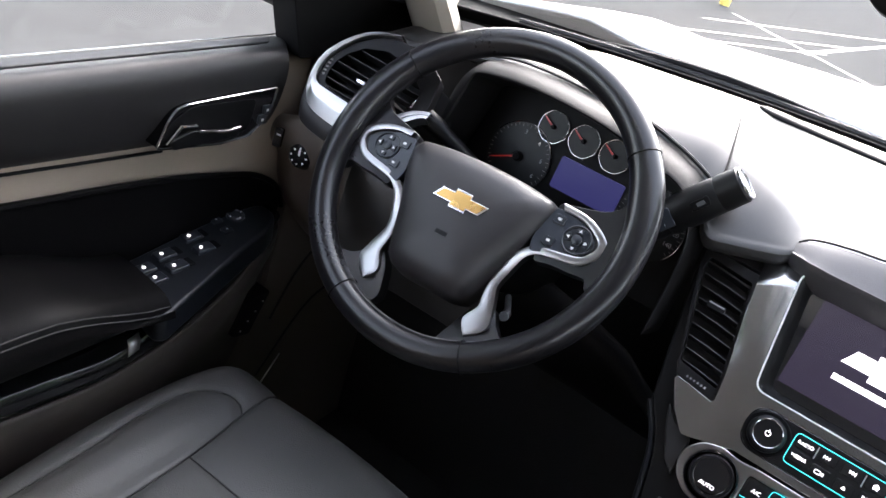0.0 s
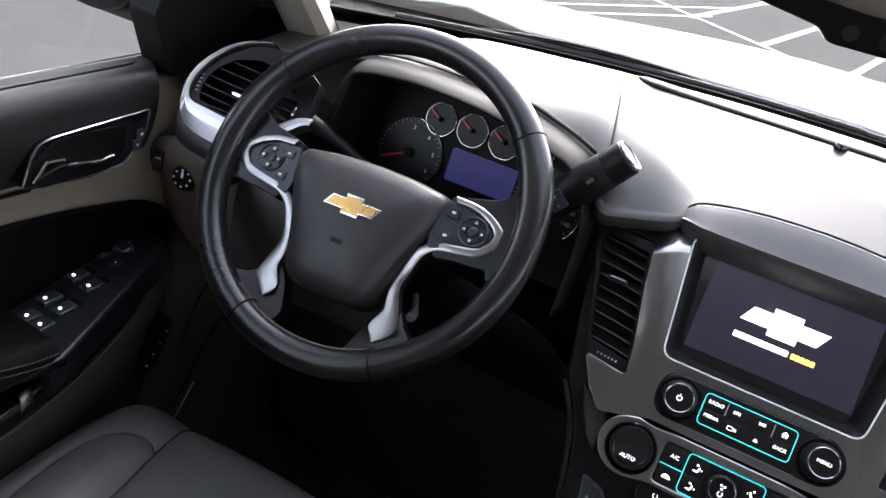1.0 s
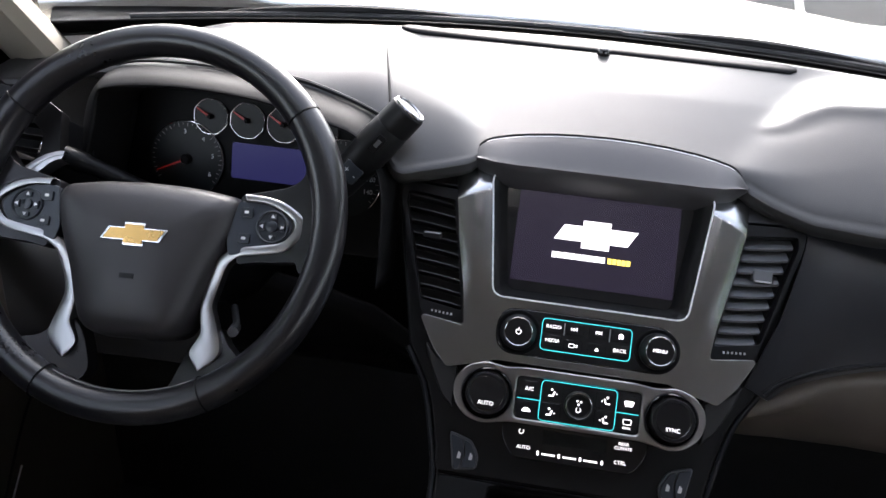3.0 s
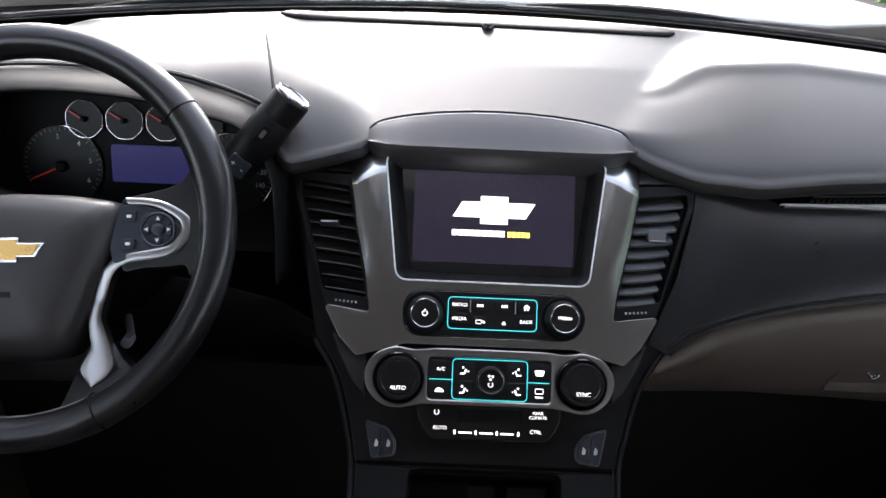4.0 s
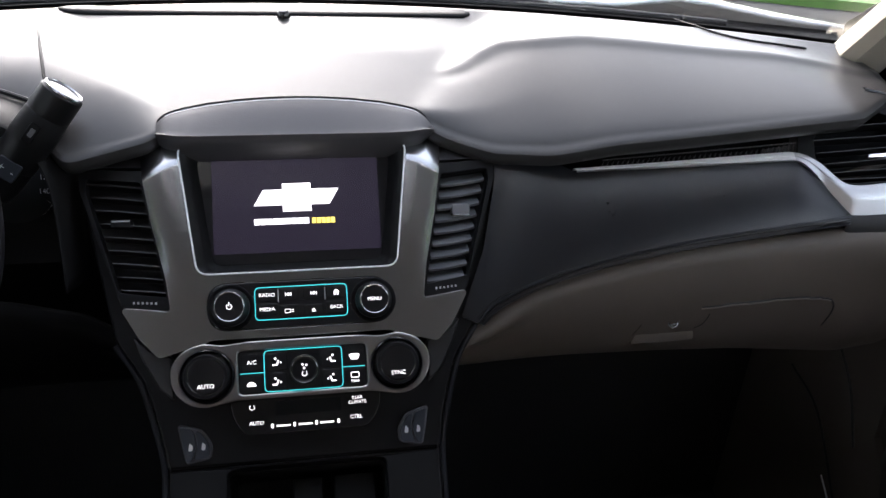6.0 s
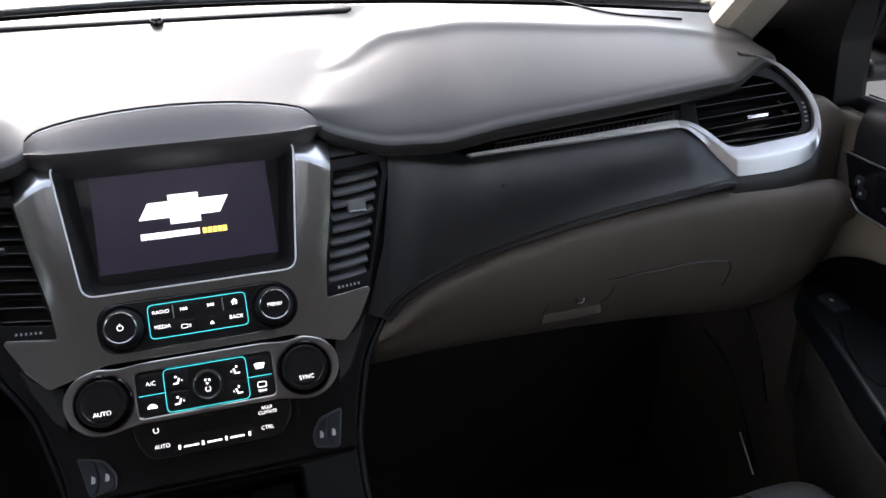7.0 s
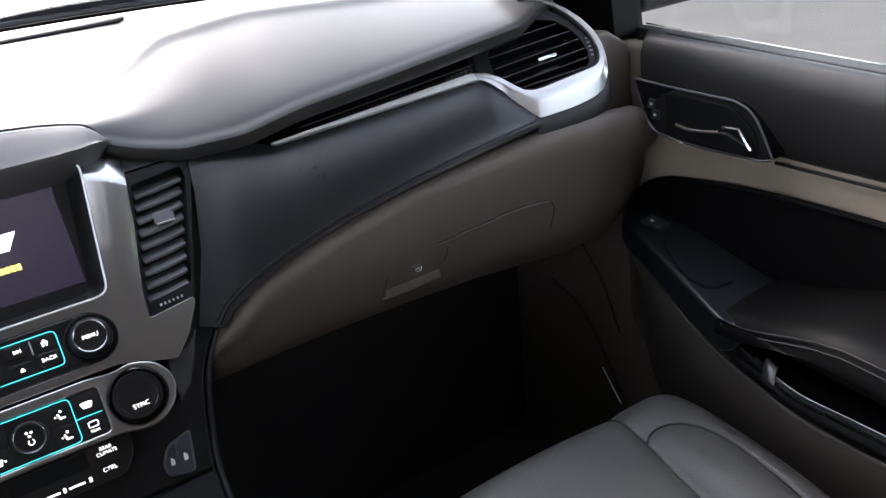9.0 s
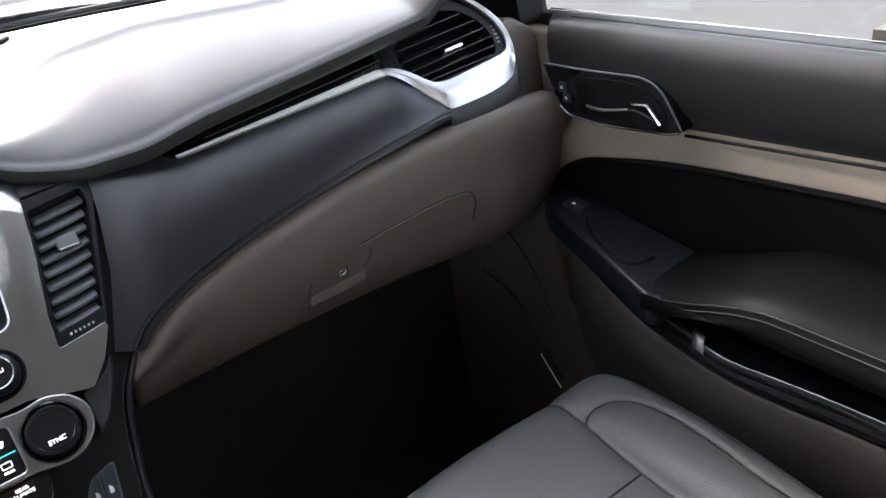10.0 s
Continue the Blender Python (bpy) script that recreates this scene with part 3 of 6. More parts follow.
for off, mat, r in ((0.004, DARK_STITCH, 0.0006), (0.0075, LEATHER, 0.0020), (0.011, DARK_STITCH, 0.0006)):
    pts = []
    for i, (a, b) in enumerate(seam):
        a2, b2 = seam[min(i + 1, len(seam) - 1)]
        a1, b1 = seam[max(i - 1, 0)]
        d = Vector((a2 - a1, b2 - b1)).normalized()
        pts.append(fr(a - d.y * off, b + d.x * off, 0.0008))
    rod("stitch_line" if mat is DARK_STITCH else "welt", pts, r, mat, dash, n=6)

# the silver trim, upper and lower edge: the straight strip, the bend, the broad end and the thin bow over the vent
STRIP = [(-0.0035, 0.0004, 0.0005, -0.0022), (0.108, 0.0172, 0.108, 0.0112), (0.213, 0.0338, 0.2145, 0.0248)]
TRIM = [(0.2270, 0.0358, 0.2300, 0.0268), (0.2370, 0.0356, 0.2385, 0.0258), (0.2490, 0.0325, 0.2460, 0.0215), (0.2630, 0.0245, 0.2600, 0.0095), (0.2780, 0.0118, 0.2765, -0.0085), (0.2865, 0.0060, 0.2880, -0.0208), (0.2960, 0.0042, 0.2960, -0.0278), (0.3060, 0.0046, 0.3075, -0.0272), (0.3380, 0.0108, 0.3420, -0.0228), (0.3640, 0.0158, 0.3690, -0.0160), (0.3775, 0.0188, 0.3840, -0.0080), (0.3835, 0.0228, 0.3905, 0.0060), (0.3868, 0.0320, 0.3925, 0.0270), (0.3862, 0.0430, 0.3912, 0.0460), (0.3815, 0.0580, 0.3855, 0.0615), (0.3715, 0.0740, 0.3745, 0.0775), (0.3590, 0.0880, 0.3612, 0.0910), (0.3460, 0.0985, 0.3472, 0.1010), (0.3300, 0.1060, 0.3305, 0.1078), (0.3060, 0.1110, 0.3060, 0.1122)]
VENT = [(0.258, 0.0330), (0.274, 0.0185), (0.288, 0.0088), (0.300, 0.0078), (0.340, 0.0145), (0.368, 0.0202), (0.3745, 0.0262), (0.3755, 0.0400), (0.3712, 0.0560), (0.3625, 0.0690), (0.345, 0.0830), (0.315, 0.0900), (0.275, 0.0790), (0.256, 0.0560)]


def dash_side(s):
    """The silver trim, its outer vent and the dark slot on one side."""
    base = PANEL[s]
    du, dv = (0.0, 0.0) if s > 0 else (0.030, -0.007)
    fr = Plane(base.o + base.u * du + base.v * dv, base.u, base.v, s)
    pairs = (STRIP if s > 0 else []) + TRIM
    fine = [np.array(p) + (np.array(q) - np.array(p)) * k for p, q in zip(pairs, pairs[1:]) for k in np.linspace(0, 1, 9)[:-1]] + [np.array(pairs[-1])]
    for _ in range(6):
        fine = [fine[0]] + [(a + 2 * b + c) / 4 for a, b, c in zip(fine, fine[1:], fine[2:])] + [fine[-1]]
    rows = []
    for a0, b0, a1, b1 in fine:
        wide = math.hypot(a1 - a0, b1 - b0)
        broad = step(0.009, 0.026, wide) * step(0.235, 0.27, a0)
        thin = 1 - broad
        row = [fr(a0, b0, -0.016), fr(a0, b0, -0.0015)]
        for k, ridge in ((0.02, 0.0006), (0.2, 0.0012), (0.44, 0.0018), (0.48, 0.0018), (0.52, 0.0010), (0.56, 0.0010), (0.94, 0.0026), (1.0, 0.0026)):
            bow = 0.0022 * math.sin(math.pi * min(1, k * 1.4)) - 0.0060 * k ** 2.2
            row.append(fr(a0 + (a1 - a0) * k, b0 + (b1 - b0) * k, thin * ridge + broad * bow))
        row.append(fr(a1, b1, -0.024))
        rows.append(row)
    # the thin part of the trim gets a lighter colour in place of bright reflections
    thin_rows = [row for row, f in zip(rows, fine) if f[0] < 0.232]
    if s > 0:
        part("silver_strip", sheet(bmesh.new(), thin_rows), BRIGHT_EDGE, dash, "silver strip along the leather pad, lightened to stand in for its glare", sharp=28)
    part("silver_trim", sheet(bmesh.new(), rows[max(0, len(thin_rows) - 1):]), SILVER, dash, "satin silver trim round the vent", sharp=28)
    # charcoal band below and outside the silver end
    band = []
    for a0, b0, a1, b1 in fine:
        if a0 < 0.292:
            continue
        wide = math.hypot(a1 - a0, b1 - b0)
        du2, dv2 = (a1 - a0) / wide, (b1 - b0) / wide
        out = 0.004 + 0.017 * step(0.008, 0.03, wide)
        w = -0.0045 * step(0.008, 0.03, wide) - 0.001
        band.append([fr(a1 + du2 * (out * k - 0.0004), b1 + dv2 * (out * k - 0.0004), w - 0.001 - 0.35 * out * k ** 2) for k in np.linspace(0, 1, 6)] + [fr(a1 + du2 * out, b1 + dv2 * out, -0.045)])
    part("end_strip", sheet(bmesh.new(), band), VINYL_LOW, dash, "charcoal strip round the silver trim", sharp=50)
    dark = [(-0.03, 0.002), (0.2268, 0.030), (0.30, 0.0), (0.36, 0.012), (0.385, 0.035), (0.366, 0.085), (0.306, 0.111), (0.25, 0.095), (0.0, 0.045)] if s > 0 else [(0.21, -0.01), (0.30, -0.01), (0.36, 0.006), (0.385, 0.035), (0.366, 0.085), (0.306, 0.111), (0.22, 0.07)]
    plate("slot_recess", dark, -0.062, -0.050, fr, BLACK, dash, "black recess behind the trim")
    # outer end of the dash beside the door
    end = [(0.297, -0.048), (0.384, -0.034), (0.396, -0.010), (0.399, 0.0218), (0.396, 0.050), (0.375, 0.082), (0.345, 0.105), (0.3055, 0.114), (0.28, 0.10), (0.30, 0.0)]
    plate("end_cap", rounded([(0.33 + (a - 0.33) * 0.95, 0.03 + (b - 0.03) * 0.92) for a, b in end], 0.01), -0.066, -0.052, fr, VINYL_LOW, dash, "charcoal end cap of the dash", bevel=0.004)
    vent = thing("air_vent", "black slatted outer air vent in a silver surround", "air vent", fr(0.33, 0.04), group="air vents")
    # frame between the silver bow and the opening
    ring = [(0.238, 0.0350), (0.250, 0.0300), (0.264, 0.0222), (0.280, 0.0085), (0.292, 0.0035), (0.306, 0.0048), (0.366, 0.0165), (0.3785, 0.0195), (0.3860, 0.0280), (0.3860, 0.0430), (0.3795, 0.0610), (0.3600, 0.0860), (0.3300, 0.1050), (0.306, 0.1100), (0.262, 0.0990), (0.238, 0.080)]
    plate("vent_frame", ring, -0.030, -0.006, fr, SOFT_BLACK, vent, "black vent frame", holes=(rounded(VENT, 0.003, 2),), bevel=0.001)
    plate("duct", rounded(VENT, 0.003, 2), -0.058, -0.040, fr, BLACK, vent, bevel=0)
    # long slats that fan out from the slot towards the door
    for a0, b0, a1, b1 in ((0.286, 0.0105, 0.3690, 0.0215), (0.278, 0.0174, 0.3745, 0.0325), (0.2665, 0.0261, 0.3752, 0.0440), (0.2600, 0.0380, 0.3720, 0.0565), (0.2520, 0.0515, 0.3640, 0.0680), (0.2580, 0.0660, 0.3480, 0.0795)):
        slat = [(a0, b0), (a1, b1), (a1, b1 + 0.0012), (a0, b0 + 0.0012)]
        plate("slat", slat, -0.034, -0.0085, fr, SOFT_BLACK, vent, bevel=0.0003)
        rod("slat_edge", [fr(a0, b0 + 0.0006, -0.0083), fr(a1, b1 + 0.0006, -0.0083)], 0.00055, SLAT_EDGE, vent, n=5)
    plate("slider_tab", rounded([(0.3110, 0.0352), (0.3345, 0.0385), (0.3345, 0.0425), (0.3110, 0.0392)], 0.0012), -0.010, 0.0012, fr, CHROME, vent, "small chrome slider tab", bevel=0.0006)
    for i in range(5):
        b = 0.0345 + i * 0.0052
        a = 0.3806 - 0.30 * max(0, b - 0.040) ** 1.2
        plate("vent_mark", rect(a - 0.0018, b - 0.0011, a + 0.0018, b + 0.0011), -0.007, -0.0055, fr, STITCH, vent, bevel=0)
    if s > 0:
        # the slot along the strip: a shelf, a row of small blocks and a thin upper edge
        plate("slot_shelf", [(-0.02, -0.004), (0.230, 0.0320), (0.230, 0.0370), (-0.02, 0.0005)], -0.050, -0.012, fr, BLACK, dash, bevel=0)
        rod("slot_edge", [fr(0.03, 0.0160, -0.016), fr(0.245, 0.0505, -0.010)], 0.0007, SLAT_EDGE, dash, n=5)
        for i in range(40):
            a = 0.030 + i * 0.0056
            b0 = 0.0055 + (a - 0.008) * 0.152
            tall = 0.0052 + 0.004 * step(0.19, 0.25, a)
            # same ribs throughout; the last ones are coloured paler, as if catching light
            plate("grille_rib", [(a, b0), (a + 0.0032, b0 + 0.0005), (a + 0.0040, b0 + tall), (a + 0.0008, b0 + tall)], -0.030, -0.0135, fr, SLAT_EDGE if i > 30 else SOFT_BLACK, dash, bevel=0)


dash_side(1)
dash_side(-1)

LOW_X = (0.175, 0.20, 0.25, 0.32, 0.425, 0.52, 0.60, 0.66, 0.72, 0.775)
LOW_TOP_Y = (0.650, 0.652, 0.659, 0.657, 0.648, 0.637, 0.624, 0.612, 0.616, 0.640)
LOW_TOP_Z = (0.628, 0.639, 0.669, 0.690, 0.716, 0.731, 0.742, 0.746, 0.740, 0.715)
LOW_MID_Y = (0.675, 0.672, 0.668, 0.664, 0.654, 0.644, 0.634, 0.625, 0.634, 0.665)
LOW_BOT_Z = (0.53, 0.53, 0.53, 0.532, 0.534, 0.535, 0.533, 0.532, 0.532, 0.532)


def low_section(x, s):
    ty, tz, my, bz = (np.interp(x, LOW_X, v) for v in (LOW_TOP_Y, LOW_TOP_Z, LOW_MID_Y, LOW_BOT_Z))
    h = tz - bz
    pts = [(ty + 0.012, tz + 0.004), (ty, tz - 0.004), (ty - 0.002, tz - 0.14 * h), (my - 0.008, tz - 0.27 * h), (my - 0.003, tz - 0.42 * h), (my + 0.006, tz - 0.57 * h), (my + 0.022, tz - 0.74 * h), (my + 0.055, tz - 0.92 * h), (my + 0.100, bz), (my + 0.15, bz - 0.01), (my + 0.20, bz - 0.01)]
    return [Vector((x * s, a, b)) for a, b in pts]


for s in (1, -1):
    bm = bmesh.new()
    sheet(bm, [smooth_line(low_section(x, s), 28) for x in np.linspace(0.175 if s > 0 else 0.545, 0.775, 64 if s > 0 else 24)])
    END = Plane((0, 0.606, 0), (1, 0, 0), (0, 0.10, 1), s)
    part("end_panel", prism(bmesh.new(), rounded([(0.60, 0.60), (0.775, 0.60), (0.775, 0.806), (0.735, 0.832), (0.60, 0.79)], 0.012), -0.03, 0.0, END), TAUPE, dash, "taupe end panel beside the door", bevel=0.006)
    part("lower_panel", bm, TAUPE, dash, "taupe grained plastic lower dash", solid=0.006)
bm = bmesh.new()
sheet(bm, [smooth_line([p + Vector((0, 0.12, -0.08)) for p in low_section(x, -1)], 28) for x in np.linspace(0.175, 0.56, 40)])
part("knee_panel", bm, BLACK, dash, "black knee panel under the steering column", solid=0.006)

bm = bmesh.new()
sheet(bm, [[p + Vector((0, -0.004 - 0.034 * i / 13, 0)) for i, p in enumerate(smooth_line(low_section(x, -1), 28)[3:17])] for x in np.linspace(0.40, 0.615, 20)])
part("knee_bolster", bm, VINYL, dash, "charcoal padded panel below the steering column", solid=0.008, bevel=0.002)

# glovebox lid: its outline groove, latch and lock
GLOVE = Plane((0.425, 0.657, 0.622), (0.995, -0.098, 0), (0.03, -0.21, 0.977))


def on_low_at(x, z):
    """The point of the passenger's lower dash over x at the height z."""
    return min(smooth_line(low_section(x, 1), 160)[10:120], key=lambda p: abs(p.z - z))


def on_lid(a, b):
    p = GLOVE(a, b)
    return on_low_at(p.x, p.z)


gap = [(p.x, p.y) for p in smooth_line([(0.020, 0.027, 0), (0.085, 0.0364, 0), (0.126, 0.0412, 0), (0.155, 0.0408, 0), (0.171, 0.0355, 0), (0.1772, 0.021, 0), (0.1776, -0.006, 0)], 40)]
groove = [on_lid(a, b) + Vector((0, -0.0028, 0.0006)) for a, b in gap]
rod("glovebox_gap", groove, 0.0013, VINYL_LOW, dash, n=6)
rod("lid_edge", [p + Vector((0, -0.0008, -0.0022)) for p in groove[:26]], 0.0012, TAUPE, dash, n=6)
rows = []
for k in np.linspace(0, 1, 9):
    top, foot = (-0.0430 + 0.0675 * k, -0.0175 + 0.0055 * k), (-0.0470 + 0.0725 * k, -0.0290 + 0.0065 * k)
    p, q = on_lid(*top), on_lid(*foot)
    rows.append([p + Vector((0, 0.002, 0.001)), p + Vector((0, -0.0020, 0)), (p + q) / 2 + Vector((0, -0.0055, 0)), q + Vector((0, -0.0085, 0.0005)), q + Vector((0, -0.0085, -0.0025)), q + Vector((0, 0.004, -0.006))])
latch = part("glovebox_latch", sheet(bmesh.new(), rows), TAUPE, dash, "taupe glovebox latch with lock", sharp=40)
for line in (((-0.0470, -0.0190), (-0.0445, -0.0060), (-0.0430, 0.0010)), ((0.0235, -0.0080), (0.0305, -0.0015), (0.0330, 0.0080), (0.0332, 0.0180))):
    rod("latch_gap", [on_lid(a, b) + Vector((0, -0.0028, 0)) for a, b in line], 0.0009, VINYL_LOW, latch, n=6)
p = on_lid(-0.005, 0.001)
LOCK = Plane(p, (0.995, -0.098, 0), (0.03, 0.25, 0.96))
part("lock", lathe(bmesh.new(), LOCK, 0, 0, [(0.0068, 0.001), (0.0066, 0.0042), (0.0056, 0.0048), (0.0046, 0.0040), (0.0040, 0.0020), (0, 0.0020)], 24), DARK_CHROME, latch, "small round metal lock")

# light switch on the driver's lower panel
SWITCH = Plane((-0.700, 0.621, 0.701), (0.96, 0.28, 0), (-0.05, 0.18, 0.98))
knob = turned("light_knob", SWITCH, 0.0, 0.0, [(0.0190, -0.004), (0.0190, 0.004), (0.0165, 0.008), (0.0155, 0.014), (0.0130, 0.017), (0, 0.017)], PIANO, dash, "black rotary headlamp knob")
turned("ring", SWITCH, 0.0, 0.0, [(0.0192, 0.0005), (0.0196, 0.0028), (0.0182, 0.0046), (0.0178, 0.003)], SLAT, knob, "dark grey collar")
for t in np.linspace(0, 2 * math.pi, 9)[:-1]:
    plate("knob_sign", disc(0.0105 * math.cos(t), 0.0105 * math.sin(t), 0.0013, 8), 0.0165, 0.0174, SWITCH, DIM_WHITE, knob, bevel=0)
plate("pointer", rect(-0.0014, 0.001, 0.0014, 0.0085), 0.0165, 0.0176, SWITCH, DIM_WHITE, knob, bevel=0)
dimmer = plate("dimmer_wheel", rounded(rect(-0.047, -0.004, -0.035, 0.022), 0.003), -0.004, 0.002, SWITCH, PIANO, dash, "black dimmer wheel", bevel=0.001)
plate("wheel_mark", rect(-0.043, 0.012, -0.037, 0.014), 0.002, 0.0030, SWITCH, DIM_WHITE, dimmer, bevel=0)

# ---------------------------------------------------------------- centre stack
stack = thing("centre_stack", "centre stack with screen, radio and climate controls in a silver bezel", "control panel", (0, 0.66, 0.45))
fr = STACK


def mirrored(half):
    """A closed outline from its right half, top to bottom."""
    return half + [(-a, b) for a, b in half[::-1]]


body = mirrored([(0.175, 0.185), (0.215, 0.158), (0.217, 0.12), (0.186, -0.026), (0.157, -0.073), (0.145, -0.12), (0.141, -0.157)])
plate("stack_body", body, -0.14, -0.0225, fr, SOFT_BLACK, stack, "black plastic body of the stack", bevel=0.004)
bezel = mirrored([(0.121, 0.182), (0.160, 0.174), (0.1455, 0.092), (0.132, 0.032), (0.1285, 0.004), (0.1295, 0.0005), (0.172, 0.0065), (0.1745, 0.003), (0.158, -0.026), (0.140, -0.046), (0.105, -0.036), (0.09, -0.031)])
opening = rounded([(-0.1185, 0.170), (-0.1015, 0.0355), (0.1015, 0.0355), (0.1185, 0.170)], 0.012, 5)
radio_hole = rounded(rect(-0.0925, -0.0225, 0.0925, 0.026), 0.023, 7)
plate("silver_bezel", rounded(bezel, 0.004, 2), -0.022, 0.0, fr, STACK_SILVER, stack, "brushed silver stack bezel", bevel=0.0016, holes=(opening, radio_hole), segments=3, bend=lambda a, b: -0.030 * step(0.150, 0.170, b))
for m in (1, -1):
    rows = []
    for t in np.linspace(0, 1, 97):
        b = 0.179 - 0.176 * t
        lo = np.interp(b, (0.0355, 0.170, 0.19), (0.1030, 0.1196, 0.1215))
        hi = np.interp(b, (0.004, 0.032, 0.092, 0.174, 0.19), (0.1280, 0.1314, 0.1449, 0.1594, 0.1612))
        if b < 0.05:
            lo += 0.010 * (1 - b / 0.05) ** 2
        fade = min(1, (t + 0.02) * 12) * step(1.0, 0.55, t)
        row = []
        for k in np.linspace(0, 1, 17):
            over = max(0.0, b - 0.150 + 0.018 * k)  # the top folds back along a slanting, rounded bend
            back = over * over / 0.020 if over < 0.010 else over - 0.005
            row.append(fr((lo + (hi - lo) * k) * m, b, 0.0003 + 0.0042 * math.sin(math.pi * k * 0.9 + 0.1) ** 0.9 * fade - 0.62 * back))
        row = [row[0] - fr.n * 0.006 - fr.u * (0.0008 * m)] + row + [row[-1] - fr.n * 0.016]
        if not rows:
            rows.append([p - fr.n * 0.012 for p in row])
        rows.append(row)
    part("bezel_pillar", sheet(bmesh.new(), rows), STACK_SILVER, stack, "rounded silver pillar beside the screen, folded back at its top", sharp=50)
line = [fr(a, b, 0.0006) for a, b in opening]
rod("bezel_edge", [p + fr.n * 0.0006 for p in line[3:-3]], 0.0010, BRIGHT_EDGE, stack, "bright edge round the screen", n=6)
# pocket behind the opening and the screen in it
rows = [[fr(a * k, 0.108 + (b - 0.108) * k, w) for a, b in opening] for k, w in ((1.0, -0.002), (0.995, -0.006), (0.86, -0.017))]
part("screen_pocket", sheet(bmesh.new(), rows, closed=True), SOFT_BLACK, stack, "black sloping frame round the screen", solid=0.001, normals=False)
screen = plate("screen", rounded(rect(-0.103, 0.046, 0.103, 0.172), 0.003), -0.030, -0.0165, fr, PIANO, stack, "touch screen, dark violet with a white bow-tie sign", bevel=0.0005)
plate("display", rect(-0.0865, 0.0575, 0.0875, 0.1575), -0.0165, -0.0158, fr, SCREEN, screen, bevel=0)
bow = [(-0.0465, -0.0085), (-0.0365, 0.0085), (-0.0165, 0.0085), (-0.0165, 0.0150), (0.0135, 0.0150), (0.0135, 0.0085), (0.0430, 0.0085), (0.0330, -0.0085), (0.0135, -0.0085), (0.0135, -0.0155), (-0.0165, -0.0155), (-0.0165, -0.0085)]
plate("screen_sign", [(a + 0.002, b + 0.116) for a, b in bow], -0.0158, -0.0153, fr, GLOW_WHITE, screen, "glowing white bow-tie shape", bevel=0)
for i in range(9):
    a = -0.0445 + i * 0.0064
    plate("screen_bar", rect(a, 0.0870, a + 0.0058, 0.0935), -0.0158, -0.0154, fr, GLOW_WHITE, screen, bevel=0)
for i in range(5):
    a = 0.0155 + i * 0.0050
    plate("screen_bar", rect(a, 0.0870, a + 0.0042, 0.0930), -0.0158, -0.0154, fr, GLOW_YELLOW, screen, bevel=0)

# visor above the screen: a flat face under a sharp edge, over a rolled lip
rows, edge = [], []
for k in np.linspace(-1, 1, 81):
    ak = abs(k) * 0.1478
    a = 0.0028 + 0.1478 * k
    top = np.interp(ak, (0, 0.03, 0.06, 0.09, 0.112, 0.127, 0.135, 0.142, 0.1478), (0.2195, 0.2188, 0.2168, 0.2132, 0.2090, 0.2050, 0.2010, 0.1930, 0.1838))
    brk = np.interp(ak, (0, 0.10, 0.12, 0.138, 0.1478), (0.1765, 0.1765, 0.1775, 0.1815, 0.1830))
    low = np.interp(ak, (0, 0.095, 0.112, 0.128, 0.1478), (0.1575, 0.1575, 0.1590, 0.1660, 0.1822))
    f = min(1.0, (top - low) / 0.05)
    face = [(top + (brk - top) * t, -0.0035 + 0.0150 * f * t ** 0.85) for t in np.linspace(0.02, 0.94, 8)]
    lip = [(brk - (brk - low) * t, (0.0118 - 0.0290 * t ** 1.4) * f - 0.002 * (1 - f)) for t in np.linspace(0.0, 1.0, 8)]
    sec = [(top, -0.055), (top, -0.012), (top, -0.0050)] + face + lip + [(low + 0.002, -0.022)]
    rows.append([fr(a, b, w) for b, w in sec])
    edge.append((a, top))
part("screen_visor", sheet(bmesh.new(), rows), VISOR, stack, "dark grey padded visor over the screen", solid=0.002, sharp=28)
rod("visor_edge", [fr(a, b + 0.0007, -0.0036) for a, b in edge[4:-4]], 0.0006, BRIGHT_EDGE, stack, "thin bright line along the visor's edge", n=6)
rod("visor_gap", [fr(a, b + 0.0030, -0.0065) for a, b in edge[2:-2]], 0.0021, BLACK, stack, n=6)


def knob_at(parent, a, b, r, h, cap, label, w=0.0):
    k = turned("knob", fr, a, b, [(r * 1.02, w - 0.01), (r * 1.02, w + 0.002), (r, w + 0.004), (r * 0.97, w + h * 0.8), (r * 0.92, w + h), (r * 0.80, w + h), (r * 0.77, w + h - 0.0015), (0, w + h - 0.0015)], SOFT_BLACK, parent, label)
    bmk = bmesh.new()
    n = 40
    for i in range(n):
        t = 2 * math.pi * i / n
        p, q = fr(a + r * math.cos(t), b + r * math.sin(t), w + 0.004), fr(a + r * 0.975 * math.cos(t), b + r * 0.975 * math.sin(t), w + h * 0.8)
        tube(bmk, [p, q], 0.0006, 4)
    part("grip_ribs", bmk, SOFT_BLACK, k)
    turned("cap", fr, a, b, [(r * 0.79, w + h - 0.003), (r * 0.79, w + h - 0.0006), (r * 0.74, w + h - 0.0001), (r * 0.6, w + h - 0.0006), (0, w + h - 0.0006)], cap, k)
    return k


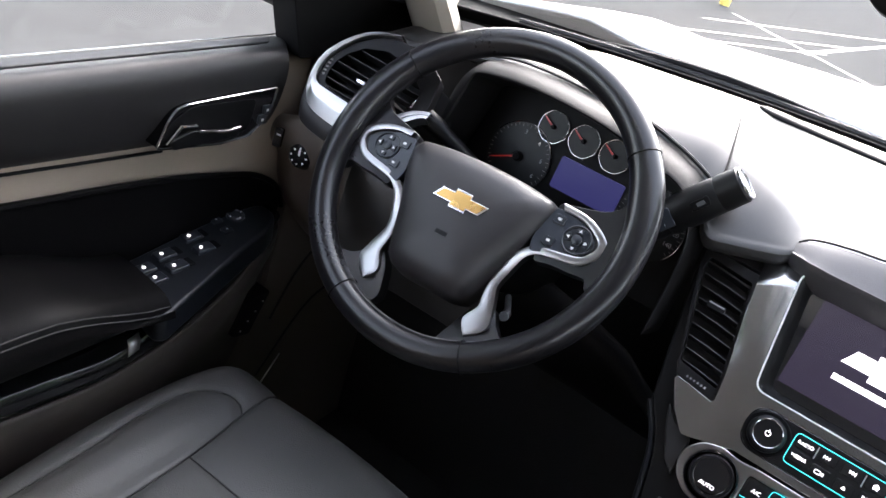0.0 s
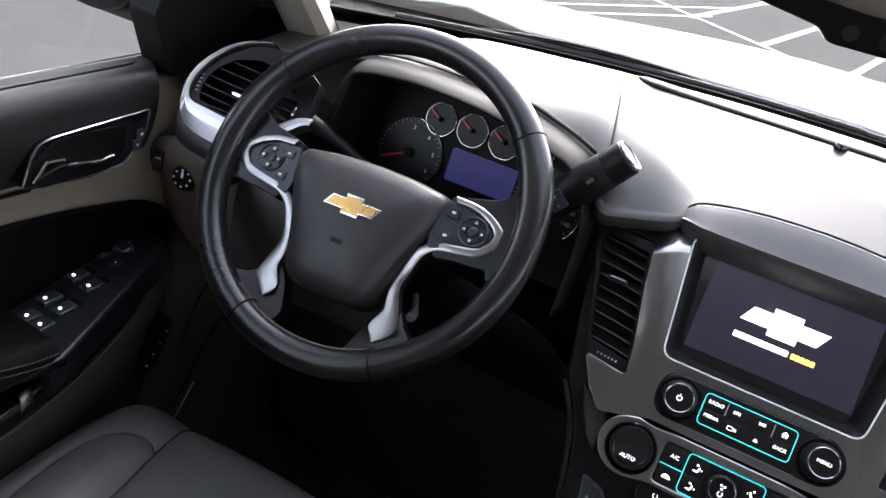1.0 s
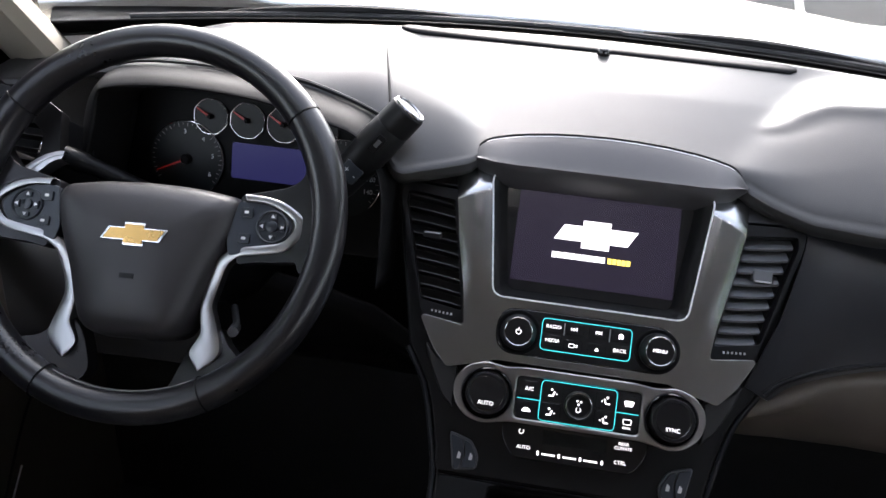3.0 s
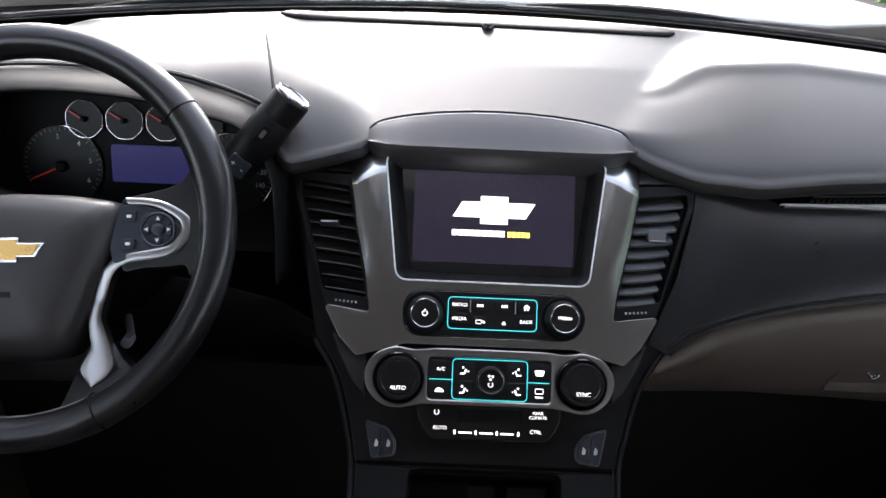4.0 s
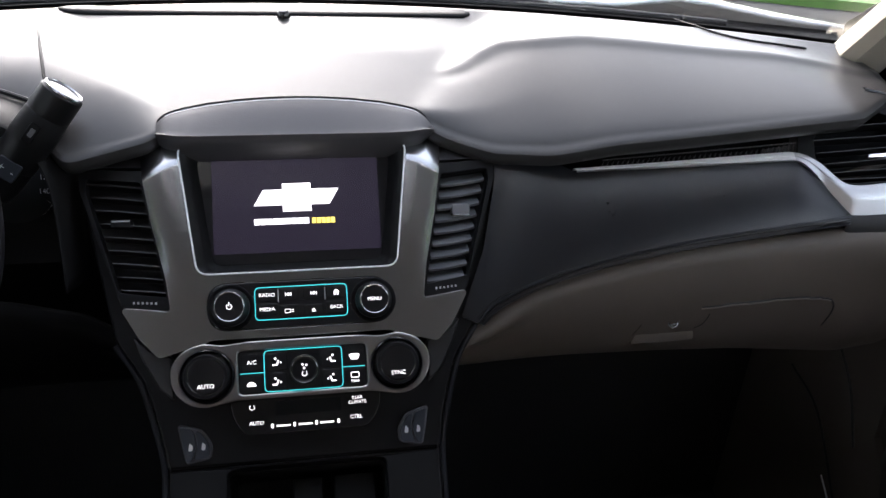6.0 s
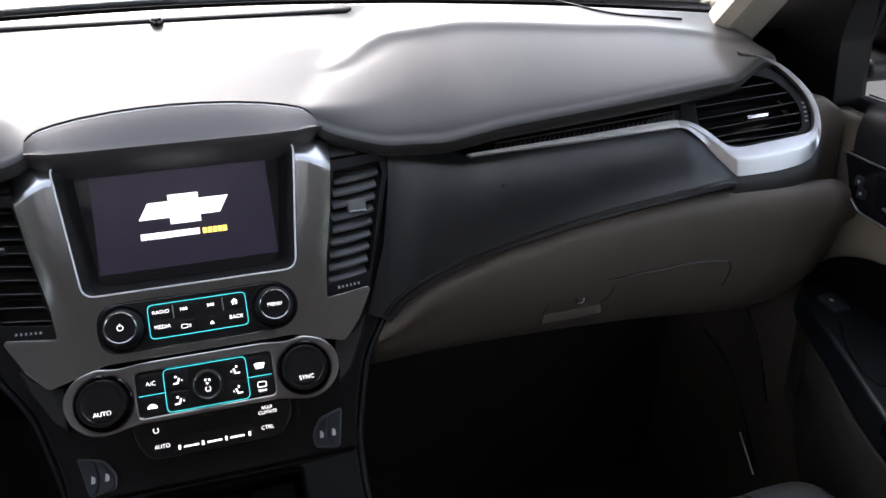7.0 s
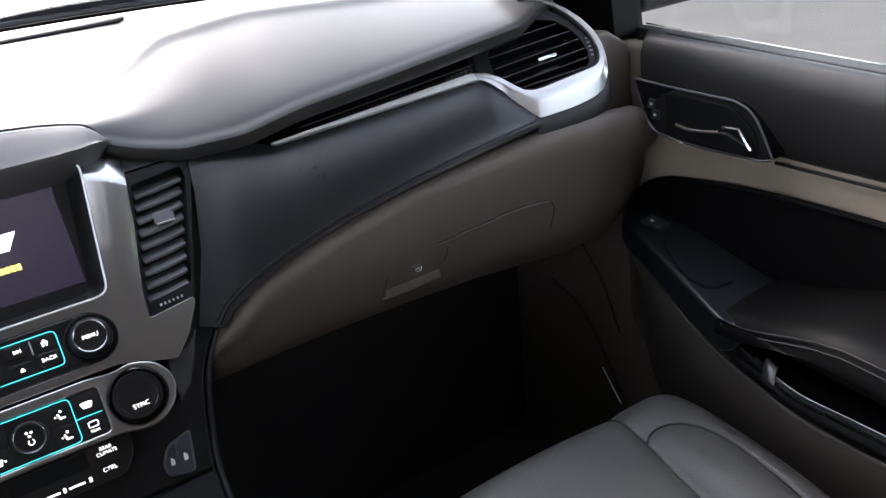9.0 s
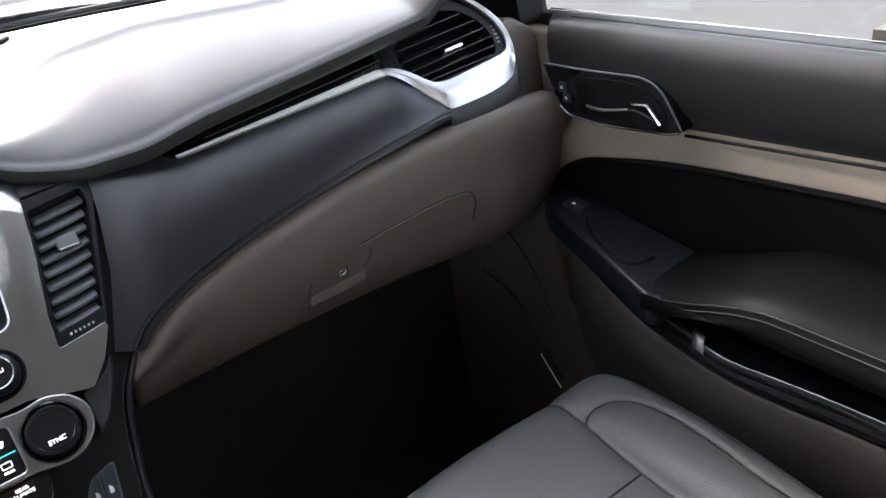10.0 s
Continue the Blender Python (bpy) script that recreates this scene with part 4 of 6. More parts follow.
# radio strip
radio = plate("radio_panel", rounded(rect(-0.092, -0.022, 0.092, 0.0255), 0.022, 8), -0.02, 0.0005, fr, PIANO, stack, "gloss black radio strip with lit buttons", bevel=0.001)
for a, b, text in ((-0.0695, 0.001, ""), (0.0745, 0.001, "MENU")):
    turned("knob_well", fr, a, b, [(0.0235, -0.004), (0.0235, 0.0012), (0.0220, 0.0016), (0.0205, 0.0006), (0.0, 0.0006)], BLACK, radio)
    k = turned("knob", fr, a, b, [(0.0190, 0.0), (0.0188, 0.006), (0.0165, 0.009), (0.0150, 0.017), (0, 0.017)], SOFT_BLACK, radio, "black rotary knob with a chrome ring")
    turned("ring", fr, a, b, [(0.0150, 0.013), (0.0150, 0.0176), (0.0145, 0.0181), (0.0137, 0.0177), (0.0137, 0.014)], DARK_CHROME, k)
    turned("cap", fr, a, b, [(0.0137, 0.015), (0.0137, 0.0172), (0, 0.0172)], PIANO, k)
    if text:
        writing(text, fr, a, b, 0.0052, GLOW_WHITE, k, 0.0175)
    else:
        arc = [fr(a + 0.0026 * math.sin(t), b + 0.0026 * math.cos(t), 0.0177) for t in np.linspace(0.6, 5.7, 14)]
        rod("power_sign", arc, 0.0004, GLOW_WHITE, k, n=5)
        rod("power_sign", [fr(a, b + 0.001, 0.0177), fr(a, b + 0.0042, 0.0177)], 0.0004, GLOW_WHITE, k, n=5)


def outline_rod(name, loop, w, r, mat, parent):
    pts = [fr(a, b, w) for a, b in loop]
    return rod(name, pts, r, mat, parent, n=6, closed=True)


outline_rod("lit_outline", rounded(rect(-0.0455, -0.0135, 0.0475, 0.0195), 0.005, 4), 0.0011, 0.00048, GLOW_CYAN, radio)
for text, a, b in (("RADIO", -0.0335, 0.0115), ("MEDIA", -0.0335, -0.0030), ("BACK", 0.0365, -0.0040)):
    key = plate("button", rounded(rect(a - 0.0095, b - 0.0058, a + 0.0095, b + 0.0058), 0.002), 0.0, 0.0014, fr, PIANO, radio, bevel=0.0004)
    writing(text, fr, a, b, 0.0052, GLOW_WHITE, key, 0.0016)


def sign(parent, shapes, w, mat=None):
    """Small lit pictures on a button, each a little flat outline."""
    for s in shapes:
        plate("sign", s, w - 0.0003, w + 0.0002, fr, mat or GLOW_WHITE, parent, bevel=0)


def tri(a, b, r, d):
    return [(a - d * r * 0.6, b - r), (a + d * r * 0.7, b), (a - d * r * 0.6, b + r)]


for a, b, kind in ((-0.0115, 0.0115, "back"), (0.0130, 0.0115, "fwd"), (0.0365, 0.0112, "home"), (-0.0115, -0.0055, "cam"), (0.0130, -0.0060, "eject")):
    key = plate("button", rounded(rect(a - 0.0095, b - 0.0058, a + 0.0095, b + 0.0058), 0.002), 0.0, 0.0014, fr, PIANO, radio, bevel=0.0004)
    if kind in ("back", "fwd"):
        d = -1 if kind == "back" else 1
        sign(key, [tri(a - 0.0014, b, 0.002, d), tri(a + 0.0014, b, 0.002, d), rect(a + d * 0.0034 - 0.0003, b - 0.002, a + d * 0.0034 + 0.0003, b + 0.002)], 0.0016)
    elif kind == "home":
        sign(key, [[(a - 0.0035, b), (a + 0.0035, b), (a, b + 0.0032)], rect(a - 0.0024, b - 0.003, a - 0.0006, b), rect(a + 0.0006, b - 0.003, a + 0.0024, b)], 0.0016)
    elif kind == "cam":
        outline_rod("sign", rounded(rect(a - 0.0045, b - 0.0018, a + 0.0012, b + 0.0018), 0.001, 3), 0.0016, 0.0003, GLOW_WHITE, key)
        sign(key, [rect(a + 0.0024, b + 0.0005, a + 0.0046, b + 0.0013), rect(a + 0.0024, b - 0.0013, a + 0.0046, b - 0.0005)], 0.0016)
    else:
        sign(key, [[(a - 0.002, b - 0.0003), (a + 0.002, b - 0.0003), (a, b + 0.002)], rect(a - 0.002, b - 0.0016, a + 0.002, b - 0.0009)], 0.0016)
for a in (-0.0222, 0.0250):
    plate("divider", rect(a - 0.0006, 0.004, a + 0.0006, 0.017), 0.0, 0.0010, fr, SILVER, radio, bevel=0)

# disc slot and climate strip
plate("disc_slot", rect(-0.060, -0.0345, 0.060, -0.0275), -0.010, -0.0035, fr, BLACK, stack, "narrow black disc slot", bevel=0.0005)
half = [(0.058, -0.034), (0.080, -0.0365), (0.098, -0.033), (0.118, -0.040), (0.1285, -0.054), (0.130, -0.068), (0.124, -0.083), (0.110, -0.0945), (0.094, -0.097), (0.078, -0.0935), (0.066, -0.0915)]
climate_hole = rounded(rect(-0.0640, -0.0865, 0.0640, -0.0432), 0.005, 4)
holes = (climate_hole, disc(-0.0935, -0.066, 0.0262), disc(0.0945, -0.0655, 0.0262))
plate("climate_bezel", rounded(mirrored(half), 0.008, 3), -0.020, 0.006, fr, SATIN, stack, "silver bezel round the climate knobs", bevel=0.0018, holes=holes, segments=3)
wing = [(0.128, -0.045), (0.150, -0.036), (0.166, -0.022), (0.158, -0.045), (0.142, -0.075), (0.128, -0.088)]
for m in (1, -1):
    plate("wing", [(a * m, b) for a, b in wing], -0.02, -0.006, fr, VINYL_LOW, stack, "dark plastic wing beside the knob", bevel=0.003)
climate = plate("climate_panel", climate_hole, -0.012, 0.004, fr, PIANO, stack, "gloss black climate panel with lit buttons", bevel=0.001)
for a, b, text in ((-0.0935, -0.066, "AUTO"), (0.0945, -0.0655, "SYNC")):
    turned("knob_ring", fr, a, b, [(0.0262, -0.012), (0.0262, 0.0075), (0.0252, 0.0085), (0.0242, 0.0075), (0.0242, -0.012)], PIANO, climate)
    k = knob_at(climate, a, b, 0.0225, 0.020, PIANO, "large black temperature knob", w=0.0)
    writing(text, fr, a, b - 0.0095, 0.0058, GLOW_WHITE, k, 0.0200)
outline_rod("lit_outline", rounded(rect(-0.0385, -0.0855, 0.0390, -0.0445), 0.005, 4), 0.0048, 0.00048, GLOW_CYAN, climate)
for a0, a1 in ((-0.0625, -0.0385), (0.0390, 0.0620)):
    rod("lit_line", [fr(a0, -0.0660, 0.0046), fr(a1, -0.0660, 0.0046)], 0.00045, GLOW_CYAN, climate, n=6)
fan = turned("fan_dial", fr, 0.001, -0.0655, [(0.0150, 0.002), (0.0148, 0.009), (0.0135, 0.0105), (0.0120, 0.009), (0.0110, 0.0075), (0, 0.0075)], SOFT_BLACK, climate, "round fan dial with a bright rim")
turned("ring", fr, 0.001, -0.0655, [(0.0135, 0.0095), (0.0132, 0.0109), (0.0127, 0.0107), (0.0125, 0.009)], DARK_CHROME, fan)
sign(fan, [disc(0.001 + 0.0022 * math.cos(t), -0.0620 + 0.0022 * math.sin(t), 0.0012, 10) for t in (0.4, 2.5, 4.6)], 0.0079)
arc = [fr(0.001 + 0.0024 * math.sin(t), -0.0695 + 0.0024 * math.cos(t), 0.0079) for t in np.linspace(0.6, 5.7, 12)]
rod("sign", arc, 0.0004, GLOW_WHITE, fan, n=5)


def climate_key(a, b, text="", figure=None):
    key = plate("button", rounded(rect(a - 0.0105, b - 0.0085, a + 0.0105, b + 0.0085), 0.002), 0.003, 0.0048, fr, PIANO, climate, bevel=0.0004)
    if text:
        writing(text, fr, a, b, 0.0056, GLOW_WHITE, key, 0.0051)
    if figure == "seat":
        d = 1 if a < 0 else -1
        sign(key, [disc(a - 0.001 * d, b + 0.003, 0.0012, 10), [(a - 0.004 * d, b - 0.004), (a + 0.001 * d, b - 0.004), (a + 0.0028 * d, b + 0.001), (a + 0.0012 * d, b + 0.0018), (a - 0.0002 * d, b - 0.0024), (a - 0.004 * d, b - 0.0026)], tri(a + 0.0045 * d, b - 0.001, 0.0012, d)], 0.0050)
    if figure == "car":
        sign(key, [rounded([(a - 0.005, b - 0.002), (a + 0.005, b - 0.002), (a + 0.004, b + 0.0006), (a + 0.001, b + 0.0024), (a - 0.002, b + 0.0024), (a - 0.004, b + 0.0006)], 0.001, 2)], 0.0050)
    if figure == "screen":
        sign(key, [[(a - 0.0035, b - 0.003), (a + 0.0035, b - 0.003), (a + 0.0055, b + 0.002), (a + 0.003, b + 0.003), (a - 0.003, b + 0.003), (a - 0.0055, b + 0.002)]], 0.0050)
    if figure == "rear":
        outline_rod("sign", rounded(rect(a - 0.004, b - 0.0005, a + 0.004, b + 0.0045), 0.001, 3), 0.0050, 0.0004, GLOW_WHITE, key)
        writing("REAR", fr, a, b - 0.0042, 0.0036, GLOW_WHITE, key, 0.0051)
    return key


climate_key(-0.0505, -0.0555, "A/C")
climate_key(-0.0515, -0.0770, figure="car")
climate_key(-0.0265, -0.0560, figure="seat")
climate_key(-0.0270, -0.0755, figure="seat")
climate_key(0.0285, -0.0560, figure="seat")
climate_key(0.0285, -0.0755, figure="seat")
climate_key(0.0515, -0.0560, figure="screen")
climate_key(0.0515, -0.0765, figure="rear")

# rear climate strip below
rear = plate("rear_climate_panel", rounded([(-0.0755, -0.0925), (0.0785, -0.0925), (0.0755, -0.112), (0.0635, -0.1285), (-0.0605, -0.1285), (-0.0715, -0.112)], 0.008, 4), -0.022, -0.010, fr, PIANO, stack, "gloss black rear climate strip", bevel=0.0015)
plate("small_display", rect(-0.030, -0.1100, 0.036, -0.0960), -0.010, -0.0096, fr, DIAL, rear, bevel=0)
writing("AUTO", fr, -0.049, -0.1165, 0.0052, GLOW_WHITE, rear, -0.0094)
writing("REAR\nCLIMATE", fr, 0.053, -0.1005, 0.0046, GLOW_WHITE, rear, -0.0094)
writing("CTRL", fr, 0.051, -0.1175, 0.0052, GLOW_WHITE, rear, -0.0094)
arc = [fr(-0.053 + 0.0024 * math.sin(t), -0.1005 + 0.0024 * math.cos(t), -0.0094) for t in np.linspace(0.6, 5.7, 12)]
rod("sign", arc, 0.0004, GLOW_WHITE, rear, n=5)
for a in (-0.0225, -0.0005, 0.0210):
    plate("lit_bar", rect(a - 0.0070, -0.1215, a + 0.0070, -0.1197), -0.010, -0.0094, fr, GLOW_WHITE, rear, bevel=0)
for a in (-0.0335, -0.0115, 0.0105, 0.0330):
    plate("lit_dot", rounded(rect(a - 0.0012, -0.1225, a + 0.0012, -0.1180), 0.0008, 2), -0.010, -0.0092, fr, GLOW_WHITE, rear, bevel=0)

# seat heating switches, a pair of keys on each side
for m in (1, -1):
    pod = plate("seat_heat_switch", rounded([(a * m, b) for a, b in ((0.128, -0.112), (0.103, -0.119), (0.0935, -0.1345), (0.095, -0.1485), (0.120, -0.1525))], 0.005, 3), -0.0235, -0.0190, fr, SLAT, stack, "black seat heating switch pair", bevel=0.001)
    plate("key", rounded([(a * m, b) for a, b in ((0.1255, -0.1145), (0.1125, -0.1185), (0.1095, -0.134), (0.1135, -0.149), (0.1185, -0.150))], 0.003, 3), -0.02, -0.0160, fr, POD_PLASTIC, pod, bevel=0.0012)
    plate("key", rounded([(a * m, b) for a, b in ((0.1105, -0.1190), (0.104, -0.1215), (0.0960, -0.1350), (0.097, -0.1465), (0.1115, -0.1488), (0.1075, -0.134))], 0.003, 3), -0.02, -0.0160, fr, POD_PLASTIC, pod, bevel=0.0012)
    for a in (0.1150, 0.1025):
        plate("key_sign", rounded([(a * m - 0.002, -0.139), (a * m + 0.002, -0.139), (a * m + 0.0025, -0.134), (a * m - 0.0005, -0.131)], 0.001, 2), -0.0162, -0.0157, fr, DIM_WHITE, pod, bevel=0)

# stitched edges of the stack
for m in (1, -1):
    edge = smooth_line([fr(a * m, b, -0.0215) for a, b in ((0.186, -0.030), (0.163, -0.068), (0.148, -0.12), (0.141, -0.157))] + [fr(a * m, -0.157, -0.0215) - Vector((0, 0.80, 0.60)) * d for a, d in ((0.139, 0.06), (0.138, 0.16))], 36)
    rod("edge_welt", edge, 0.003, LEATHER, stack, n=8)
    rod("stitch_line", [p + Vector((-0.006 * m, -0.002, 0.0018)) for p in edge], 0.0006, DARK_STITCH, stack, n=5)


# ---------------------------------------------------------------- vents beside the screen
def stack_vent(m):
    vent = thing("air_vent", "tall black slatted air vent beside the screen", "air vent", fr(0.17 * m, 0.06), group="air vents")
    outer = [(0.1495, 0.146), (0.2160, 0.150), (0.2150, 0.128), (0.1755, 0.0075), (0.1290, 0.0015)]
    inner = [(0.1560, 0.1345), (0.2075, 0.1400), (0.2090, 0.1270), (0.1785, 0.0225), (0.1325, 0.0150)]
    fl = lambda o: [(a * m, b) for a, b in o]
    plate("surround", rounded(fl(outer), 0.004, 3), -0.034, -0.007, fr, SOFT_BLACK, vent, "black plastic surround", bevel=0.0015, holes=(rounded(fl(inner), 0.003, 3),))
    plate("brow", rounded(fl([(0.1540, 0.1500), (0.2165, 0.1525), (0.2150, 0.1640), (0.1590, 0.1790)]), 0.002, 2), -0.030, -0.0085, fr, VINYL_LOW, vent, "charcoal brow over the slats", bevel=0.001, bend=lambda a, b: -0.70 * max(0.0, b - 0.150))
    plate("duct", fl(inner), -0.060, -0.050, fr, BLACK, vent)
    for i in range(9):
        t = i / 8
        # right slats coloured grey for their lit tops, left ones black with pale edges
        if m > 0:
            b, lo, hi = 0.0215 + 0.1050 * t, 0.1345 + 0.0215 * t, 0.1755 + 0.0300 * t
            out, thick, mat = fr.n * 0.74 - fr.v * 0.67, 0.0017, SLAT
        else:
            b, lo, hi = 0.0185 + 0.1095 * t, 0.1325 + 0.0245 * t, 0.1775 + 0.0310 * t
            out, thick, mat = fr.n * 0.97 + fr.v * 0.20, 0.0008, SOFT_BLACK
        sl = Plane(fr(0, b, -0.019), fr.u, out)
        arc = [(lo + (hi - lo) * k / 10, 0.0016 * math.sin(math.pi * k / 10)) for k in range(11)]
        slat = rounded([(a * m, c + 0.0075) for a, c in arc] + [(a * m, -0.0070) for a, c in arc[::-1]], 0.001, 1)
        lean = 0.0055 / 0.046
        bm = prism(bmesh.new(), slat, -thick, thick, sl)
        for v in bm.verts:
            v.co += fr.v * lean * (abs(v.co.x) - lo)
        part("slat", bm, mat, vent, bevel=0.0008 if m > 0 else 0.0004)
        if m < 0:
            rod("slat_edge", [sl(a * m, c + 0.0076) + fr.v * lean * (a - lo) for a, c in arc], 0.00055, SLAT_EDGE, vent, n=5)
    c = 0.176 * m
    if m > 0:
        tab = plate("slider_tab", rounded(rect(c - 0.010, 0.0885, c + 0.010, 0.1015), 0.003, 3), -0.020, -0.008, fr, SLAT, vent, "slider tab with a bright lower edge", bevel=0.002)
        plate("tab_edge", rect(c - 0.009, 0.0880, c + 0.009, 0.0894), -0.012, -0.0074, fr, SILVER, tab, bevel=0.0003)
    else:
        tab = plate("slider_tab", rounded(rect(c - 0.010, 0.0890, c + 0.010, 0.0975), 0.002, 3), -0.020, -0.009, fr, SOFT_BLACK, vent, "slider tab with a bright upper edge", bevel=0.0015)
        plate("tab_edge", rect(c - 0.009, 0.0945, c + 0.009, 0.0962), -0.012, -0.0084, fr, SILVER, tab, bevel=0.0003)
    for i in range(6):
        a = (0.143 + i * 0.0042) * m
        plate("vent_mark", rect(a - 0.0010, 0.0088 + 0.0003 * i, a + 0.0010, 0.0112 + 0.0003 * i), -0.008, -0.0064, fr, DIM_WHITE if i == 0 else SILVER, vent, bevel=0)


stack_vent(1)
stack_vent(-1)


# ---------------------------------------------------------------- lower console with the open bin
console = thing("centre_console", "black centre console with an open storage bin", "console", (0, 0.45, 0.3))
BIN = Plane(tuple(STACK(0, -0.158, -0.0225)), (1, 0, 0), (0, 0.80, 0.60))
outer = mirrored([(0.138, 0.0), (0.136, -0.06), (0.136, -0.25)])
hole = rounded(rect(-0.080, -0.13, 0.080, -0.004), 0.008, 4)
plate("console_top", outer, -0.02, 0.0, BIN, SOFT_BLACK, console, "black soft plastic console top", bevel=0.002, holes=(hole,))
rows = [[BIN(a, b, w) for a, b in hole] for w in (-0.019, -0.09)]
part("bin_wall", sheet(bmesh.new(), rows, closed=True), BLACK, console, solid=0.002, normals=False)
plate("bin_floor", hole, -0.095, -0.09, BIN, CARPET, console)
for a0, a1, mat in ((-0.017, 0.014, SOFT_BLACK), (0.026, 0.070, SOFT_BLACK)):
    plate("socket_cover", rounded(rect(a0, -0.075, a1, -0.013), 0.004, 3), -0.080, -0.035, BIN, mat, console, "black flap cover in the bin", bevel=0.002)
for m in (1, -1):
    bmc = prism(bmesh.new(), [(0.62, 0.46), (0.62, 0.0), (0.10, 0.0), (0.10, 0.30), (0.40, 0.40)], 0.120, 0.136, SIDE[m])
    part("console_side", bmc, SOFT_BLACK, console, bevel=0.004)

# ---------------------------------------------------------------- instrument cluster
cluster = thing("instrument_cluster", "dark instrument cluster with round dials under a hood", "instrument cluster", (-0.45, 0.8, 0.7))
fr = DIALS
OUTER = [(-0.150, -0.08), (-0.146, -0.02), (-0.138, 0.035), (-0.1175, 0.065), (-0.099, 0.075), (-0.0665, 0.0812), (-0.013, 0.0832), (0.040, 0.0818), (0.1047, 0.079), (0.145, 0.070), (0.180, 0.059), (0.205, 0.047), (0.221, 0.025), (0.226, -0.01), (0.228, -0.07), (0.228, -0.13)]
INNER = [(-0.130, -0.09), (-0.117, -0.03), (-0.1065, 0.026), (-0.104, 0.046), (-0.0916, 0.055), (-0.0436, 0.062), (0.007, 0.0635), (0.061, 0.061), (0.108, 0.0545), (0.151, 0.0447), (0.185, 0.034), (0.207, 0.008), (0.217, -0.02), (0.220, -0.05), (0.221, -0.09), (0.221, -0.13)]
outer = smooth_line([(a, b, 0) for a, b in OUTER], 60)
inner = smooth_line([(a, b, 0) for a, b in INNER], 60)
rows = []
for p, q in zip(outer, inner):
    d = p - q
    sec = [(p.x, p.y - 0.002, 0.030), (p.x, p.y, 0.046), (q.x + d.x * 0.78, q.y + d.y * 0.74, 0.062), (q.x + d.x * 0.45, q.y + d.y * 0.42, 0.078), (q.x + d.x * 0.15, q.y + d.y * 0.10, 0.088), (q.x, q.y - 0.001, 0.090), (q.x, q.y - 0.002, 0.080), (q.x, q.y - 0.003, 0.04), (q.x, q.y - 0.004, 0.0)]
    rows.append(smooth_line([fr(*c) for c in sec], 24))
part("hood", sheet(bmesh.new(), rows), HOOD, cluster, "charcoal padded hood over the dials", solid=0.002)
seam = [fr(p.x, p.y + 0.0040, 0.049) for p in outer[12:50]]
rod("hood_seam", seam, 0.0015, BLACK, cluster, n=6)
rod("hood_seam_edge", [p + Vector((0, 0.0015, 0.0022)) for p in seam], 0.0008, STITCH, cluster, n=6)
plate("dial_plate", [(-0.15, -0.12)] + [(p.x, p.y) for p in inner[::3]] + [(0.221, -0.12)], -0.012, 0.0, fr, BLACK, cluster, "gloss black dial plate", bevel=0)


def dial(name, a, b, r, start, end, ticks, needle, label, octagon=False, numbers=()):
    if octagon:
        loop = rounded([(a + r * math.cos(math.pi / 8 + k * math.pi / 4), b + r * math.sin(math.pi / 8 + k * math.pi / 4)) for k in range(8)], 0.005, 3)
    else:
        loop = disc(a, b, r, 56)
    d = plate(name, loop, 0.0, 0.003, fr, DIAL, cluster, label, bevel=0)
    if octagon:
        rod("rim", [fr(p, q, 0.0035) for p, q in loop], 0.0006, DARK_CHROME, d, "bright metal rim", n=6, closed=True)
    else:
        arc = [fr(a + r * math.cos(t), b + r * math.sin(t), 0.004) for t in np.linspace(radians(150), radians(-40), 36)]
        rod("rim", arc, 0.0007, CHROME, d, "thin bright chrome rim", n=6)
    bmt = bmesh.new()
    for i in range(ticks):
        t = radians(start + (end - start) * i / (ticks - 1))
        c, s = math.cos(t), math.sin(t)
        k = r * (0.86 if i % 2 == 0 else 0.90)
        loop = [(a + c * k - s * 0.0004, b + s * k + c * 0.0004), (a + c * r * 0.95 - s * 0.0004, b + s * r * 0.95 + c * 0.0004), (a + c * r * 0.95 + s * 0.0004, b + s * r * 0.95 - c * 0.0004), (a + c * k + s * 0.0004, b + s * k - c * 0.0004)]
        prism(bmt, loop, 0.003, 0.0033, fr)
    part("scale", bmt, STITCH, d)
    for text, deg in numbers:
        t = radians(deg)
        writing(text, fr, a + r * 0.72 * math.cos(t), b + r * 0.72 * math.sin(t), r * 0.17, DIM_WHITE, d, 0.0034)
    t = radians(needle)
    c, s = math.cos(t), math.sin(t)
    loop = [(a - c * 0.12 * r - s * 0.0014, b - s * 0.12 * r + c * 0.0014), (a + c * 0.86 * r - s * 0.0005, b + s * 0.86 * r + c * 0.0005), (a + c * 0.86 * r + s * 0.0005, b + s * 0.86 * r - c * 0.0005), (a - c * 0.12 * r + s * 0.0014, b - s * 0.12 * r - c * 0.0014)]
    plate("needle", loop, 0.007, 0.0082, fr, RED, d, "thin red needle", bevel=0)
    turned("hub", fr, a, b, [(r * 0.14, 0.003), (r * 0.14, 0.008), (r * 0.10, 0.010), (0, 0.010)], BLACK, d, n=24)


dial("tachometer", -0.0400, -0.0275, 0.0460, 215, -35, 33, 205, "round tachometer with a red needle", numbers=(("3", 95), ("4", 52), ("5", 12), ("6", -28)))
dial("speedometer", 0.1545, -0.0280, 0.0460, 215, -35, 33, 213, "round speedometer with white numbers", numbers=(("100", 30), ("120", 5), ("140", -22)))
for i in range(4):
    dial("small_gauge", -0.0113 + i * 0.0451, 0.0268, 0.0222, 200, -20, 9, 150, "small eight-sided gauge with a red needle", octagon=True)
